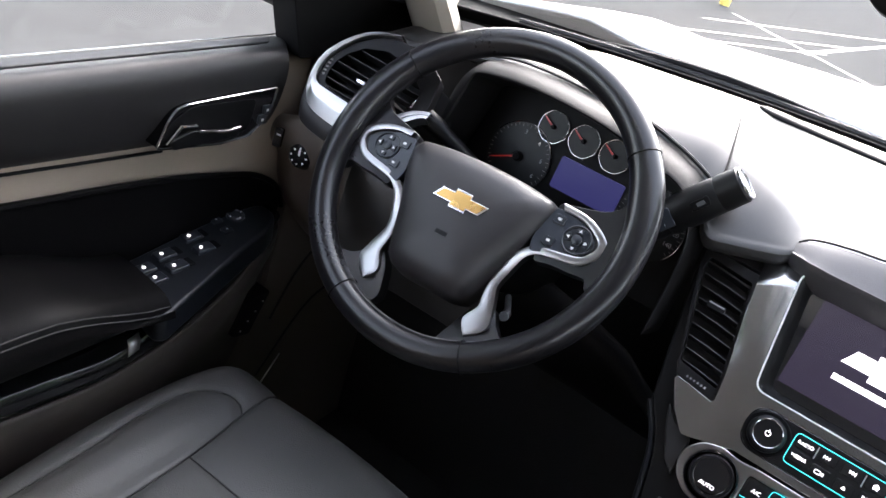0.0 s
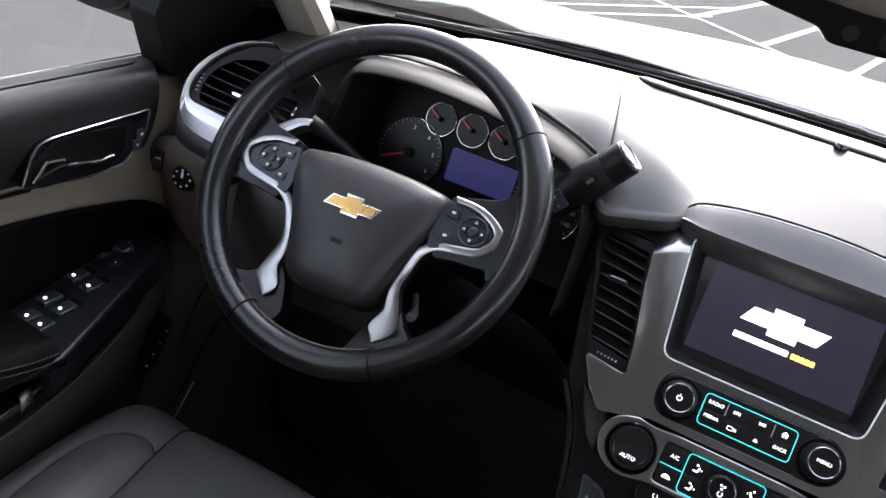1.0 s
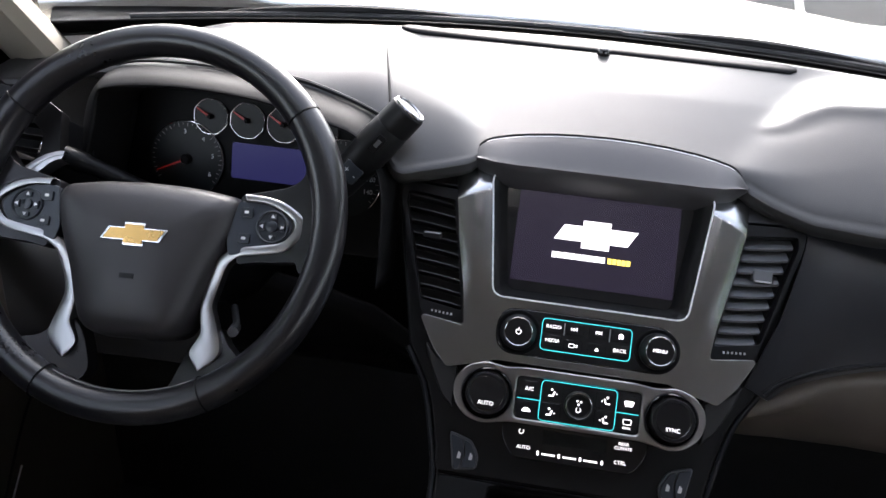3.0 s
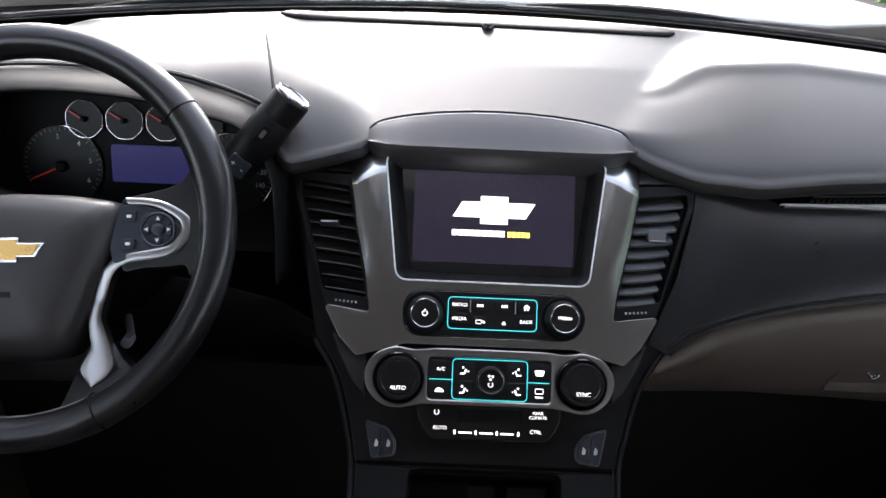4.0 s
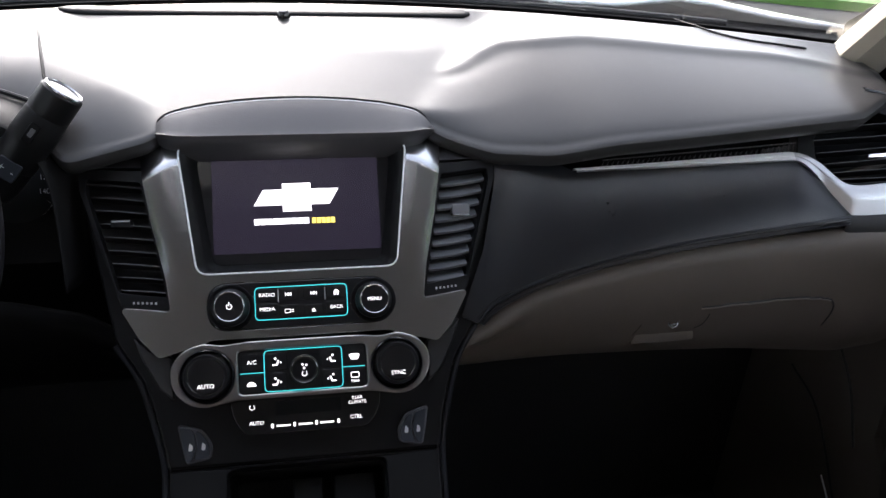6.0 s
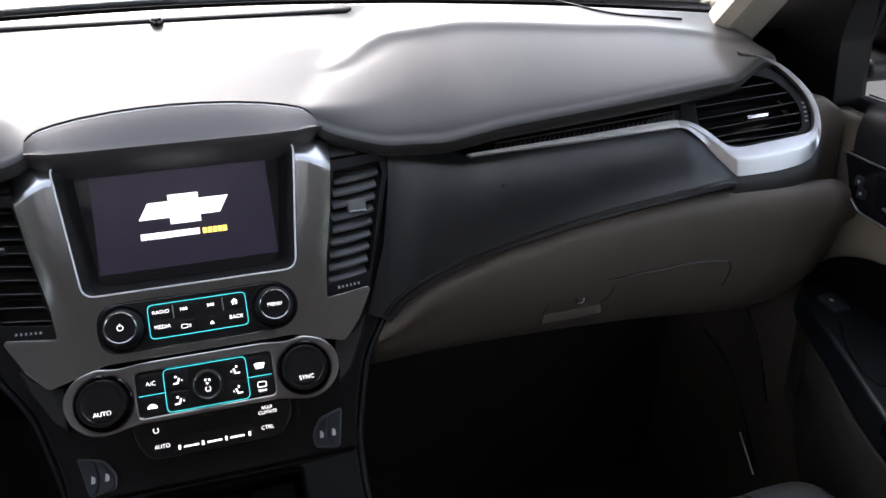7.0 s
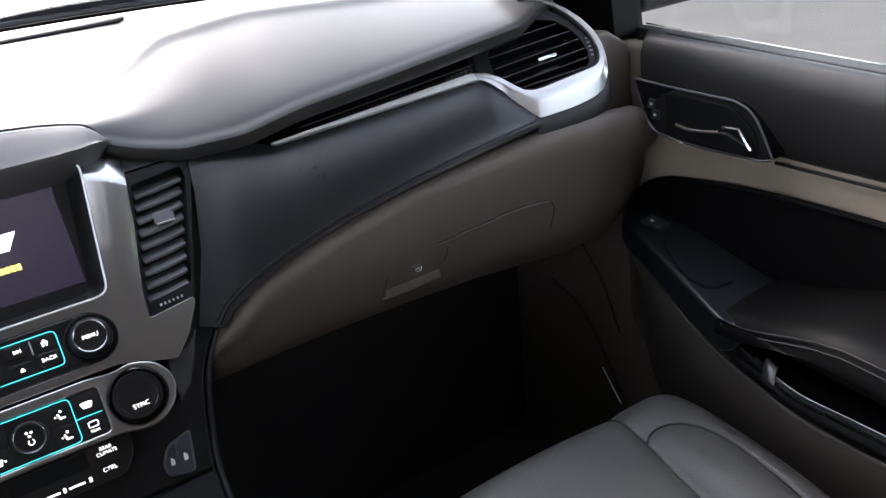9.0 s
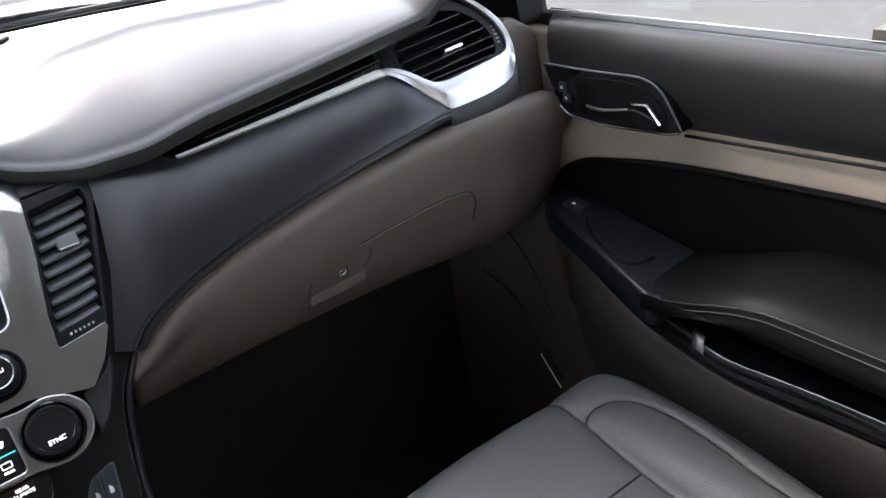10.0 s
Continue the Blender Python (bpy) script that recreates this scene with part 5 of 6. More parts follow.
plate("driver_display", rounded(rect(0.0165, -0.043, 0.1080, -0.0005), 0.003), 0.0, 0.003, fr, DISPLAY_BLUE, cluster, "dim violet-blue information display", bevel=0)

# steering column shroud
bm = bmesh.new()
col = [Vector((-0.4506, 0.655, 0.735)), Vector((-0.4506, 0.70, 0.705)), Vector((-0.4506, 0.80, 0.64))]
rows = []
for p, rx, rz in zip(col, (0.055, 0.065, 0.075), (0.05, 0.06, 0.065)):
    rows.append([p + Vector((rx * math.cos(t), 0.5 * rz * math.sin(t), 0.86 * rz * math.sin(t))) for t in np.linspace(0, 2 * math.pi, 25)[:-1]])
column = thing("steering_column", "black plastic steering column shroud", "steering column", (-0.45, 0.75, 0.6))
part("shroud", sheet(bm, rows, closed=True), SOFT_BLACK, column, solid=0.003, normals=False)


# ---------------------------------------------------------------- steering wheel
wheel = thing("steering_wheel", "black leather steering wheel with silver spokes and a gold emblem", "steering wheel", (-0.4506, 0.612, 0.7864))
fr = WHEEL
R, THICK = 0.1835, 0.0165
RIM = Plane(fr(0.0060, -0.0065, 0.0), fr.u * math.cos(0.022) + fr.v * math.sin(0.022), fr.v * math.cos(0.022) - fr.u * math.sin(0.022))
rows = []
N = 128
for i in range(N + 1):
    t = 2 * math.pi * i / N
    ring = []
    grip = 1.0 + 0.10 * (math.exp(-((math.sin(t) - 0.35) / 0.25) ** 2))
    for j in range(20):
        q = 2 * math.pi * j / 20
        ring.append(RIM((R + THICK * grip * math.cos(q)) * math.cos(t), (R + THICK * grip * math.cos(q)) * math.sin(t), THICK * 1.05 * math.sin(q)))
    rows.append(ring)
part("rim", sheet(bmesh.new(), rows, closed=True), WHEEL_LEATHER, wheel, "black leather rim", normals=False)
for deg in (143.5, 36.5, 244.0, 296.0):
    t = radians(deg)
    loop = [RIM((R + 0.0170 * math.cos(q)) * math.cos(t), (R + 0.0180 * math.cos(q)) * math.sin(t), 0.0178 * math.sin(q)) for q in np.linspace(0, 2 * math.pi, 25)[:-1]]
    rod("rim_seam", loop, 0.0009, BLACK, wheel, n=5, closed=True)
# inner stitching along the lower rim
for d0, d1 in ((150, 178), (246, 294), (2, 30)):
    pts = [RIM((R - 0.0155) * math.cos(radians(d)), (R - 0.0155) * math.sin(radians(d)), 0.006) for d in np.linspace(d0, d1, 24)]
    rod("stitch_line", pts, 0.0007, STITCH, wheel, n=5)

# hub pad: a domed cushion
HUB = [(0.0, 0.033), (0.050, 0.031), (0.090, 0.025), (0.097, 0.012), (0.090, -0.018), (0.072, -0.060), (0.060, -0.098), (0.051, -0.119), (0.030, -0.126), (0.0, -0.125)]
hub = rounded(HUB + [(-a, b) for a, b in HUB[1:-1][::-1]], 0.012, 3)
rows = []
for k, w in ((0.99, -0.055), (1.0, -0.030), (0.985, -0.017), (0.955, -0.009), (0.89, -0.002), (0.72, 0.004), (0.4, 0.008), (0.1, 0.009)):
    rows.append([fr(a * k, -0.04 + (b + 0.04) * k, w) for a, b in hub])
bm = sheet(bmesh.new(), rows, closed=True)
bm.verts.ensure_lookup_table()
bm.faces.new(bm.verts[len(bm.verts) - len(hub):])
pad = part("hub_pad", bm, HUB_PLASTIC, wheel, "dark grey airbag cover")
EMB = Plane(fr(0.0015, -0.0255, 0.0082), fr.u, fr.v)
bow = [(-0.034, -0.0065), (-0.0265, 0.0065), (-0.0105, 0.0065), (-0.0105, 0.0115), (0.0105, 0.0115), (0.0105, 0.0065), (0.034, 0.0065), (0.0265, -0.0065), (0.0105, -0.0065), (0.0105, -0.0115), (-0.0105, -0.0115), (-0.0105, -0.0065)]
emblem = plate("emblem", bow, 0.0, 0.0022, EMB, CHROME, pad, "gold bow-tie emblem with a chrome edge", bevel=0.0006)
plate("emblem_face", [(a * 0.90, b * 0.80) for a, b in bow], 0.0015, 0.0030, EMB, GOLD, emblem, "gold face", bevel=0.0003)
for b, w2 in ((-0.066, 0.007), (-0.078, 0.013)):
    plate("airbag_mark", rect(-w2, b - 0.0025, w2, b + 0.0025), 0.0, 0.0092 - 0.003 * (b < -0.07), fr, SOFT_BLACK, pad, bevel=0)

for m in (1, -1):
    fl = lambda o: [(a * m, b) for a, b in o]
    # leather web from the pod to the rim
    web = [(0.094, 0.026), (0.118, 0.0315), (0.142, 0.0375), (0.154, 0.046), (0.161, 0.060), (0.172, 0.066), (0.178, 0.0), (0.172, -0.050), (0.163, -0.048), (0.158, -0.036), (0.140, -0.0385), (0.118, -0.0395), (0.098, -0.044)]
    plate("spoke_web", rounded(fl(web), 0.006, 3), -0.030, -0.0115, fr, WHEEL_LEATHER, wheel, "black leather spoke between the buttons and the rim", bevel=0.004, segments=3, bend=lambda a, b: 0.012 * step(0.150, 0.172, abs(a)))
    low_web = [(0.056, -0.124), (0.070, -0.108), (0.084, -0.106), (0.0935, -0.122), (0.104, -0.132), (0.118, -0.134), (0.104, -0.156), (0.072, -0.176), (0.042, -0.170), (0.047, -0.150)]
    plate("lower_web", rounded(fl(low_web), 0.010, 3), -0.054, -0.0330, fr, WHEEL_LEATHER, wheel, bevel=0.004, segments=3, bend=lambda a, b: 0.020 * step(0.160, 0.184, math.hypot(a, b)))
    # silver trim: round the pod and, sinking, down to a broad foot at the lower rim
    half = [(0.100, 0.0265, 0.103, 0.0195, -0.006), (0.124, 0.0250, 0.122, 0.0185, -0.006), (0.143, 0.0195, 0.138, 0.0135, -0.006), (0.160, 0.008, 0.1515, 0.004, -0.006), (0.164, -0.004, 0.1535, -0.0045, -0.006), (0.158, -0.016, 0.149, -0.0125, -0.006), (0.143, -0.0275, 0.140, -0.0195, -0.007), (0.117, -0.0325, 0.113, -0.0248, -0.008), (0.100, -0.036, 0.096, -0.0275, -0.010), (0.0885, -0.046, 0.079, -0.040, -0.014), (0.081, -0.066, 0.069, -0.062, -0.020), (0.0768, -0.084, 0.0655, -0.086, -0.021), (0.0800, -0.0960, 0.0665, -0.1010, -0.0225), (0.0845, -0.1090, 0.0680, -0.1140, -0.0235), (0.0890, -0.1290, 0.0595, -0.1320, -0.0240), (0.0800, -0.1430, 0.0640, -0.1430, -0.0245), (0.0705, -0.1500, 0.0690, -0.1490, -0.0245)]
    outs = smooth_line([(r[0] * m, r[1], r[4]) for r in half], 75)
    ins = smooth_line([(r[2] * m, r[3], r[4]) for r in half], 75)
    rows = []
    for p, q in zip(outs, ins):
        row = [fr(p.x, p.y, p.z - 0.014)]
        for k in np.linspace(0, 1, 8):
            c2 = p + (q - p) * k
            row.append(fr(c2.x, c2.y, c2.z + 0.0009 * math.sin(math.pi * k) ** 0.5 - 0.0006))
        row.append(fr(q.x, q.y, q.z - 0.014))
        rows.append(row)
    part("silver_trim", sheet(bmesh.new(), rows), WHEEL_SILVER, wheel, "satin silver spoke trim", sharp=60)
    pod_o = [(0.094, 0.0195), (0.118, 0.0195), (0.138, 0.0125), (0.1515, -0.001), (0.1465, -0.0155), (0.128, -0.0245), (0.102, -0.0325), (0.090, -0.036), (0.086, -0.020)]
    pod = plate("button_pod", rounded(fl(pod_o), 0.004, 3), -0.024, -0.009, fr, POD_PLASTIC, wheel, "black button pod with white signs", bevel=0.001)
    c = (0.131, -0.004) if m > 0 else (-0.124, -0.002)
    turned("pad_ring", fr, c[0], c[1], [(0.0165, -0.012), (0.0165, -0.0072), (0.0155, -0.0066), (0.0145, -0.0072), (0.0145, -0.0085), (0, -0.0085)], BLUE_BLACK, pod)
    turned("centre_button", fr, c[0], c[1], [(0.0055, -0.010), (0.0055, -0.0062), (0.0045, -0.0056), (0, -0.0056)], BLUE_BLACK, pod, n=24)
    for k in range(4):
        t = k * math.pi / 2
        p, q = c[0] + 0.0102 * math.cos(t), c[1] + 0.0102 * math.sin(t)
        u2, v2 = math.cos(t), math.sin(t)
        b1 = plate("button", rounded([(p - 0.004 * abs(v2) - 0.0026 * abs(u2), q - 0.004 * abs(u2) - 0.0026 * abs(v2)), (p + 0.004 * abs(v2) + 0.0026 * abs(u2), q - 0.004 * abs(u2) - 0.0026 * abs(v2)), (p + 0.004 * abs(v2) + 0.0026 * abs(u2), q + 0.004 * abs(u2) + 0.0026 * abs(v2)), (p - 0.004 * abs(v2) - 0.0026 * abs(u2), q + 0.004 * abs(u2) + 0.0026 * abs(v2))], 0.001, 2), -0.010, -0.0062, fr, BLUE_BLACK, pod, bevel=0.0004)
        a2 = [(p + 0.0022 * u2, q + 0.0022 * v2), (p - 0.0014 * u2 - 0.002 * v2, q - 0.0014 * v2 + 0.002 * u2), (p - 0.0014 * u2 + 0.002 * v2, q - 0.0014 * v2 - 0.002 * u2)]
        plate("button_sign", a2, -0.0062, -0.0058, fr, DIM_WHITE, b1, bevel=0)
    for b in (0.0085, -0.0175):
        b1 = plate("button", rounded(rect(m * 0.104 - 0.0062, b - 0.0048, m * 0.104 + 0.0062, b + 0.0048), 0.0015, 2), -0.010, -0.0066, fr, BLUE_BLACK, pod, bevel=0.0005)
        plate("button_sign", rounded(rect(m * 0.104 - 0.0022, b - 0.0014, m * 0.104 + 0.0022, b + 0.0014), 0.0008, 2), -0.0066, -0.0062, fr, DIM_WHITE, b1, bevel=0)


# ---------------------------------------------------------------- gear lever and stalk
lever = thing("gear_lever", "black column gear lever with a silver end cap", "gear lever", (-0.33, 0.72, 0.74))
end, root = Vector((-0.2135, 0.737, 0.873)), Vector((-0.285, 0.722, 0.785))
ax = (end - root).normalized()
right = ax.cross(Vector((0, -1, 0.6))).normalized()
LEV = Plane(root, right, ax.cross(right))
LEV.n = ax
L = (end - root).length


def lever_part(name, prof, mat, parent, label=""):
    return part(name, lathe(bmesh.new(), LEV, 0, 0, prof, 40), mat, parent, label)


lever_part("shaft", [(0, -0.09), (0.008, -0.09), (0.010, -0.02), (0.012, 0.0)], SOFT_BLACK, lever)
grip = lever_part("grip", [(0, -0.004), (0.0170, -0.002), (0.0190, 0.010), (0.0195, 0.030), (0.0192, 0.032), (0.0205, 0.034), (0.0215, 0.070), (0.0205, L - 0.022), (0.0200, L - 0.021), (0.0205, L - 0.018), (0.0200, L + 0.004), (0.0185, L + 0.006)], SOFT_BLACK, lever, "black lever grip")
cap = lever_part("end_cap", [(0.0187, L + 0.004), (0.0185, L + 0.0075), (0.0172, L + 0.0085), (0.0160, L + 0.0075), (0.0158, L + 0.006)], DARK_CHROME, lever, "silver ring on the lever's end")
lever_part("cap_centre", [(0.0158, L + 0.004), (0.0158, L + 0.0062), (0.010, L + 0.0072), (0, L + 0.0075)], SLAT, cap, "dark grey end face")
front = Vector((0.17, -0.77, 0.30))
front = (front - ax * front.dot(ax)).normalized()
BTN = Plane(root + front * 0.0185, ax.cross(front), ax)
key = plate("mode_button", rounded(rect(-0.005, L - 0.050, 0.005, L - 0.029), 0.002), -0.003, 0.0038, BTN, BLACK, grip, bevel=0.001)
plate("button_sign", rounded(rect(-0.0022, L - 0.043, 0.0022, L - 0.034), 0.001, 2), 0.0038, 0.0041, BTN, SLAT, key, bevel=0)
plate("plus_minus", rounded(rect(-0.011, 0.022, 0.011, 0.042), 0.003), -0.006, 0.0026, BTN, BLUE_BLACK, grip, bevel=0.001)
writing("+", BTN, -0.005, 0.032, 0.010, DIM_WHITE, grip, 0.0030)
writing("-", BTN, 0.006, 0.032, 0.010, DIM_WHITE, grip, 0.0030)

stalk = thing("indicator_stalk", "black indicator stalk with a bright ring behind the wheel", "stalk", (-0.55, 0.70, 0.76))
rod("arm", smooth_line([(-0.50, 0.715, 0.755), (-0.555, 0.700, 0.785), (-0.60, 0.685, 0.805)], 12), [0.010] * 7 + [0.0125] * 6, SOFT_BLACK, stalk, n=16)
rod("ring", [(-0.588, 0.689, 0.800), (-0.600, 0.685, 0.806)], 0.0135, CHROME, stalk, n=20)


# tilt lever below the column
tilt = thing("tilt_lever", "small grey tilt lever under the steering column", "lever", (-0.36, 0.62, 0.66))
rod("lever", smooth_line([(-0.385, 0.665, 0.650), (-0.362, 0.615, 0.664), (-0.352, 0.582, 0.678)], 8), [0.004] * 5 + [0.0055] * 4, SLAT, tilt, n=10)


# ---------------------------------------------------------------- rear-view mirror
mirror = thing("rear_view_mirror", "black-framed rear-view mirror hanging from the windscreen", "mirror", (0.0, 0.46, 1.1))
MIR = Plane((-0.053, 0.44, 1.122), (1, 0, 0), (0.0, 0.12, 0.99))
shape = rounded([(-0.122, -0.012), (-0.100, -0.028), (-0.065, -0.034), (-0.037, -0.038), (-0.030, -0.045), (0.030, -0.045), (0.037, -0.038), (0.065, -0.034), (0.100, -0.028), (0.122, -0.012), (0.118, 0.034), (-0.118, 0.034)], 0.006, 3)
plate("housing", shape, -0.028, 0.0, MIR, SOFT_BLACK, mirror, "black plastic housing", bevel=0.003, segments=3)
plate("mirror_glass", rounded([(-0.116, -0.006), (-0.098, -0.019), (0.0, -0.027), (0.098, -0.019), (0.116, -0.006), (0.111, 0.029), (-0.111, 0.029)], 0.012, 4), 0.0, 0.0012, MIR, MIRROR, mirror, "mirror glass", bevel=0)
for a in (-0.020, 0.0, 0.020):
    turned("button", MIR, a, -0.0370, [(0.0045, 0.0), (0.0045, 0.002), (0, 0.002)], BLUE_BLACK, mirror, n=16)
rod("stem", [(-0.05, 0.465, 1.14), (-0.03, 0.53, 1.205)], 0.010, SOFT_BLACK, mirror, n=12)

# ---------------------------------------------------------------- front doors
def front_door(s):
    who = "driver's" if s < 0 else "passenger's"
    door = thing("front_door", f"{who} front door, charcoal over taupe with a black armrest", "car door", (0.8 * s, 0.3, 0.15), group="front doors")
    fr = SIDE[s]
    # main taupe panel
    outline = [(0.83, 0.812), (0.83, 0.62), (0.78, 0.53), (0.70, 0.50), (-0.42, 0.50), (-0.42, 0.80), (0.70, 0.80), (0.74, 0.812)]
    plate("door_panel", rounded(outline, 0.02, 3), 0.776, 0.83, fr, TAUPE_LIGHT, door, "light taupe door panel", bevel=0.006)
    plate("door_base", rounded([(0.78, 0.527), (0.70, 0.38), (0.60, 0.24), (0.40, 0.18), (-0.42, 0.18), (-0.42, 0.497), (0.70, 0.497)], 0.02, 3), 0.778, 0.83, fr, DOOR_LOW, door, "taupe foot of the door, coloured dark for the shade there", bevel=0.004)
    # upper charcoal cap along the window
    sec = [(0.806, 0.808), (0.790, 0.814), (0.772, 0.820), (0.760, 0.818), (0.752, 0.802), (0.7535, 0.775), (0.762, 0.742), (0.774, 0.716), (0.784, 0.708)]
    rows = []
    last = 0.662 if s > 0 else 0.640
    for y in np.linspace(-0.42, last, 60):
        k = math.sqrt(max(0.0, 1 - max(0.0, (y - last + 0.030) / 0.030) ** 2))
        rise = 0.06 * (0.461 - y) if y < 0.461 else -0.02 * (y - 0.461)
        rows.append(smooth_line([Vector(((x + (1 - k) * 0.022) * s, y, z if i < 4 else z + rise * (i - 3) / 5)) for i, (x, z) in enumerate(sec)], 24))
    part("upper_cap", sheet(bmesh.new(), rows), VINYL_LOW, door, "charcoal padded cap below the window", solid=0.003)
    rod("cap_seam", [Vector((0.770 * s, y, 0.706 + 0.06 * (0.461 - y))) for y in np.linspace(-0.42, 0.455, 20)], 0.002, BLACK, door, n=6)
    # window seal and pane
    dw = 0.0 if s > 0 else -0.036
    bm = prism(bmesh.new(), rect(-0.42, 0.800, 0.700 + dw, 0.8165), 0.795, 0.812, fr)
    part("window_seal", bm, RUBBER, door, "black rubber seal with a bright strip", bevel=0.002)
    rod("seal_strip", [Vector((0.816 * s, y, 0.8165)) for y in np.linspace(-0.42, 0.700 + dw, 6)], 0.0011, DARK_CHROME, door, n=6)
    pane = part("window_pane", prism(bmesh.new(), [(-0.40, 0.81), (0.712 + dw, 0.81), (0.72 + dw, 0.86), (0.68 + dw, 0.93), (0.30, 1.22), (-0.40, 1.26)], 0.802, 0.806, fr), SIDE_GLASS, door, "clear side window")
    pane.visible_shadow = False
    # dark corner piece in front of the window
    back = [(0.706, 0.885), (0.694, 0.806)] if s > 0 else [(0.618, 0.885), (0.645, 0.806)]
    plate("corner_piece", rounded([(0.95, 0.806), (0.95, 0.90), (0.64 + dw, 1.12), (0.60 + dw, 1.12), (0.700 + 1.6 * dw, 0.93)] + back, 0.006), 0.757, 0.80, fr, BLACK, door, "black mirror corner piece", bevel=0.004)
    rod("window_frame", [(0.805 * s, 0.714 + dw, 0.80), (0.803 * s, 0.724 + 1.6 * dw, 0.88), (0.800 * s, 0.705 + 1.6 * dw, 0.945), (0.76 * s, 0.30, 1.26), (0.75 * s, -0.4, 1.29)], 0.014, BLACK, door, n=8)
    # handle recess
    dy, dz = (0.0, 0.0) if s > 0 else (-0.028, 0.005)
    base = fr
    fr = Plane((0, dy, dz), (0, 1, 0), (0, 0, 1), s)
    bez = [(0.6500, 0.7702), (0.5950, 0.7702), (0.5380, 0.7718), (0.4975, 0.7735), (0.4790, 0.7690), (0.4660, 0.7590), (0.4540, 0.7415), (0.4410, 0.7195), (0.4570, 0.7145), (0.5290, 0.7085), (0.5670, 0.7070), (0.6075, 0.7092), (0.6280, 0.7230)] if s > 0 else [(0.6310, 0.7722), (0.5450, 0.7705), (0.4940, 0.7688), (0.4780, 0.7640), (0.4700, 0.7535), (0.4560, 0.7195), (0.5480, 0.7092), (0.5920, 0.7120), (0.6155, 0.7300), (0.6260, 0.7480)]
    recess = plate("handle_recess", rounded(bez, 0.005, 3), 0.7475, 0.768, fr, PIANO, door, "gloss black handle recess with a chrome outline", bevel=0.0015)
    loop = [fr(a, b, 0.7468) for a, b in rounded(bez, 0.005, 3)]
    # passenger's outline is coloured dark above and chrome only below, where it glints
    rod("dark_outline", loop, 0.0013, SLAT, recess, n=6, closed=True)
    rim = [p for p in loop if (p.z < 0.735 + dz if s > 0 else True)]
    rod("chrome_outline", [p + Vector((-0.0012 * s, 0, 0)) for p in rim], 0.0008, DARK_CHROME if s > 0 else CHROME, recess, "thin chrome line", n=6)
    cup = rounded([(0.598, 0.762), (0.500, 0.766), (0.470, 0.748), (0.458, 0.724), (0.540, 0.714), (0.590, 0.722)], 0.010, 3)
    plate("handle_cup", cup, 0.7455, 0.7475, fr, BLACK, recess, bevel=0.001)
    rod("handle_lever", smooth_line([fr(0.5715, 0.7300, 0.741), fr(0.545, 0.7302, 0.738), fr(0.506, 0.7372, 0.738)], 10), 0.0024, CHROME, recess, "chrome pull lever", n=10)
    rod("handle_lever", [fr(0.5035, 0.7436, 0.740), fr(0.4825, 0.7462, 0.740), fr(0.4665, 0.7255, 0.742)], 0.0022, CHROME, recess, "chrome pull lever", n=8)
    plate("lever_pad", rounded([(0.572, 0.7165), (0.475, 0.7165), (0.470, 0.729), (0.50, 0.737), (0.57, 0.727)], 0.004), 0.741, 0.746, fr, SOFT_BLACK, recess, bevel=0.002)
    for a, b in ((0.6165, 0.7445), (0.6100, 0.7320)):
        plate("lock_button", rounded(rect(a - 0.006, b - 0.006, a + 0.006, b + 0.006), 0.002), 0.7445, 0.748, fr, BLUE_BLACK, recess, bevel=0.001)
        plate("button_sign", rect(a - 0.0016, b - 0.0016, a + 0.0016, b + 0.0016), 0.7438, 0.7446, fr, DIM_WHITE, recess, bevel=0)
    fr = base
    # dark padded insert with a welted upper edge
    ins = [(p.x, p.y) for p in smooth_line([(0.672, 0.575, 0), (0.655, 0.612, 0), (0.615, 0.638, 0), (0.565, 0.651, 0), (0.468, 0.667, 0), (0.331, 0.678, 0), (0.15, 0.686, 0), (-0.42, 0.69, 0)], 40)]
    plate("padded_insert", ins + [(-0.42, 0.47), (0.55, 0.47), (0.65, 0.52)], 0.768, 0.80, fr, DOOR_LEATHER, door, "black padded door insert", bevel=0.005)
    rod("insert_edge", [fr(a, b, 0.768) for a, b in ins], 0.004, DOOR_LEATHER, door, n=8)

    # armrest: switch shelf in front, padded rest behind
    shelf = Plane((0.70, 0.54 if s > 0 else 0.512, 0.571), (0, 1, 0.085), (1, 0.0, 0.02), s)
    out = [(0.118, 0.034), (0.118, 0.068), (0.060, 0.074), (-0.030, 0.068), (-0.122, 0.060), (-0.137, -0.038), (-0.127, -0.047), (-0.060, -0.027), (0.030, 0.000), (0.085, 0.014)]
    sh = plate("switch_shelf", rounded(out, 0.016, 4), 0.03, -0.010, shelf, SHELF_BLACK, door, "black switch shelf of the armrest", bevel=0.006, segments=3)
    if s < 0:
        spots = [(-0.096, 0.034), (-0.097, 0.012), (-0.064, 0.044), (-0.066, 0.0176), (-0.015, 0.055), (-0.018, 0.0276)]
        for i, (a, b) in enumerate(spots):
            big = 0.008 if i < 2 else 0.012
            k = plate("window_switch", rounded(rect(a - 0.009, b - 0.0085, a + big + 0.006, b + 0.0085), 0.003), -0.0150, -0.008, shelf, BLUE_BLACK, sh, bevel=0.002, bend=lambda p, q, a=a: 0.10 * max(0.0, p - a))
            plate("switch_sign", disc(a, b, 0.0021, 12), -0.0158, -0.0148, shelf, GLOW_WHITE, k, bevel=0)
            if i > 1:
                plate("finger_well", rounded(rect(a + 0.0185, b - 0.008, a + 0.0265, b + 0.008), 0.002), -0.0106, -0.0099, shelf, BLACK, sh, bevel=0)
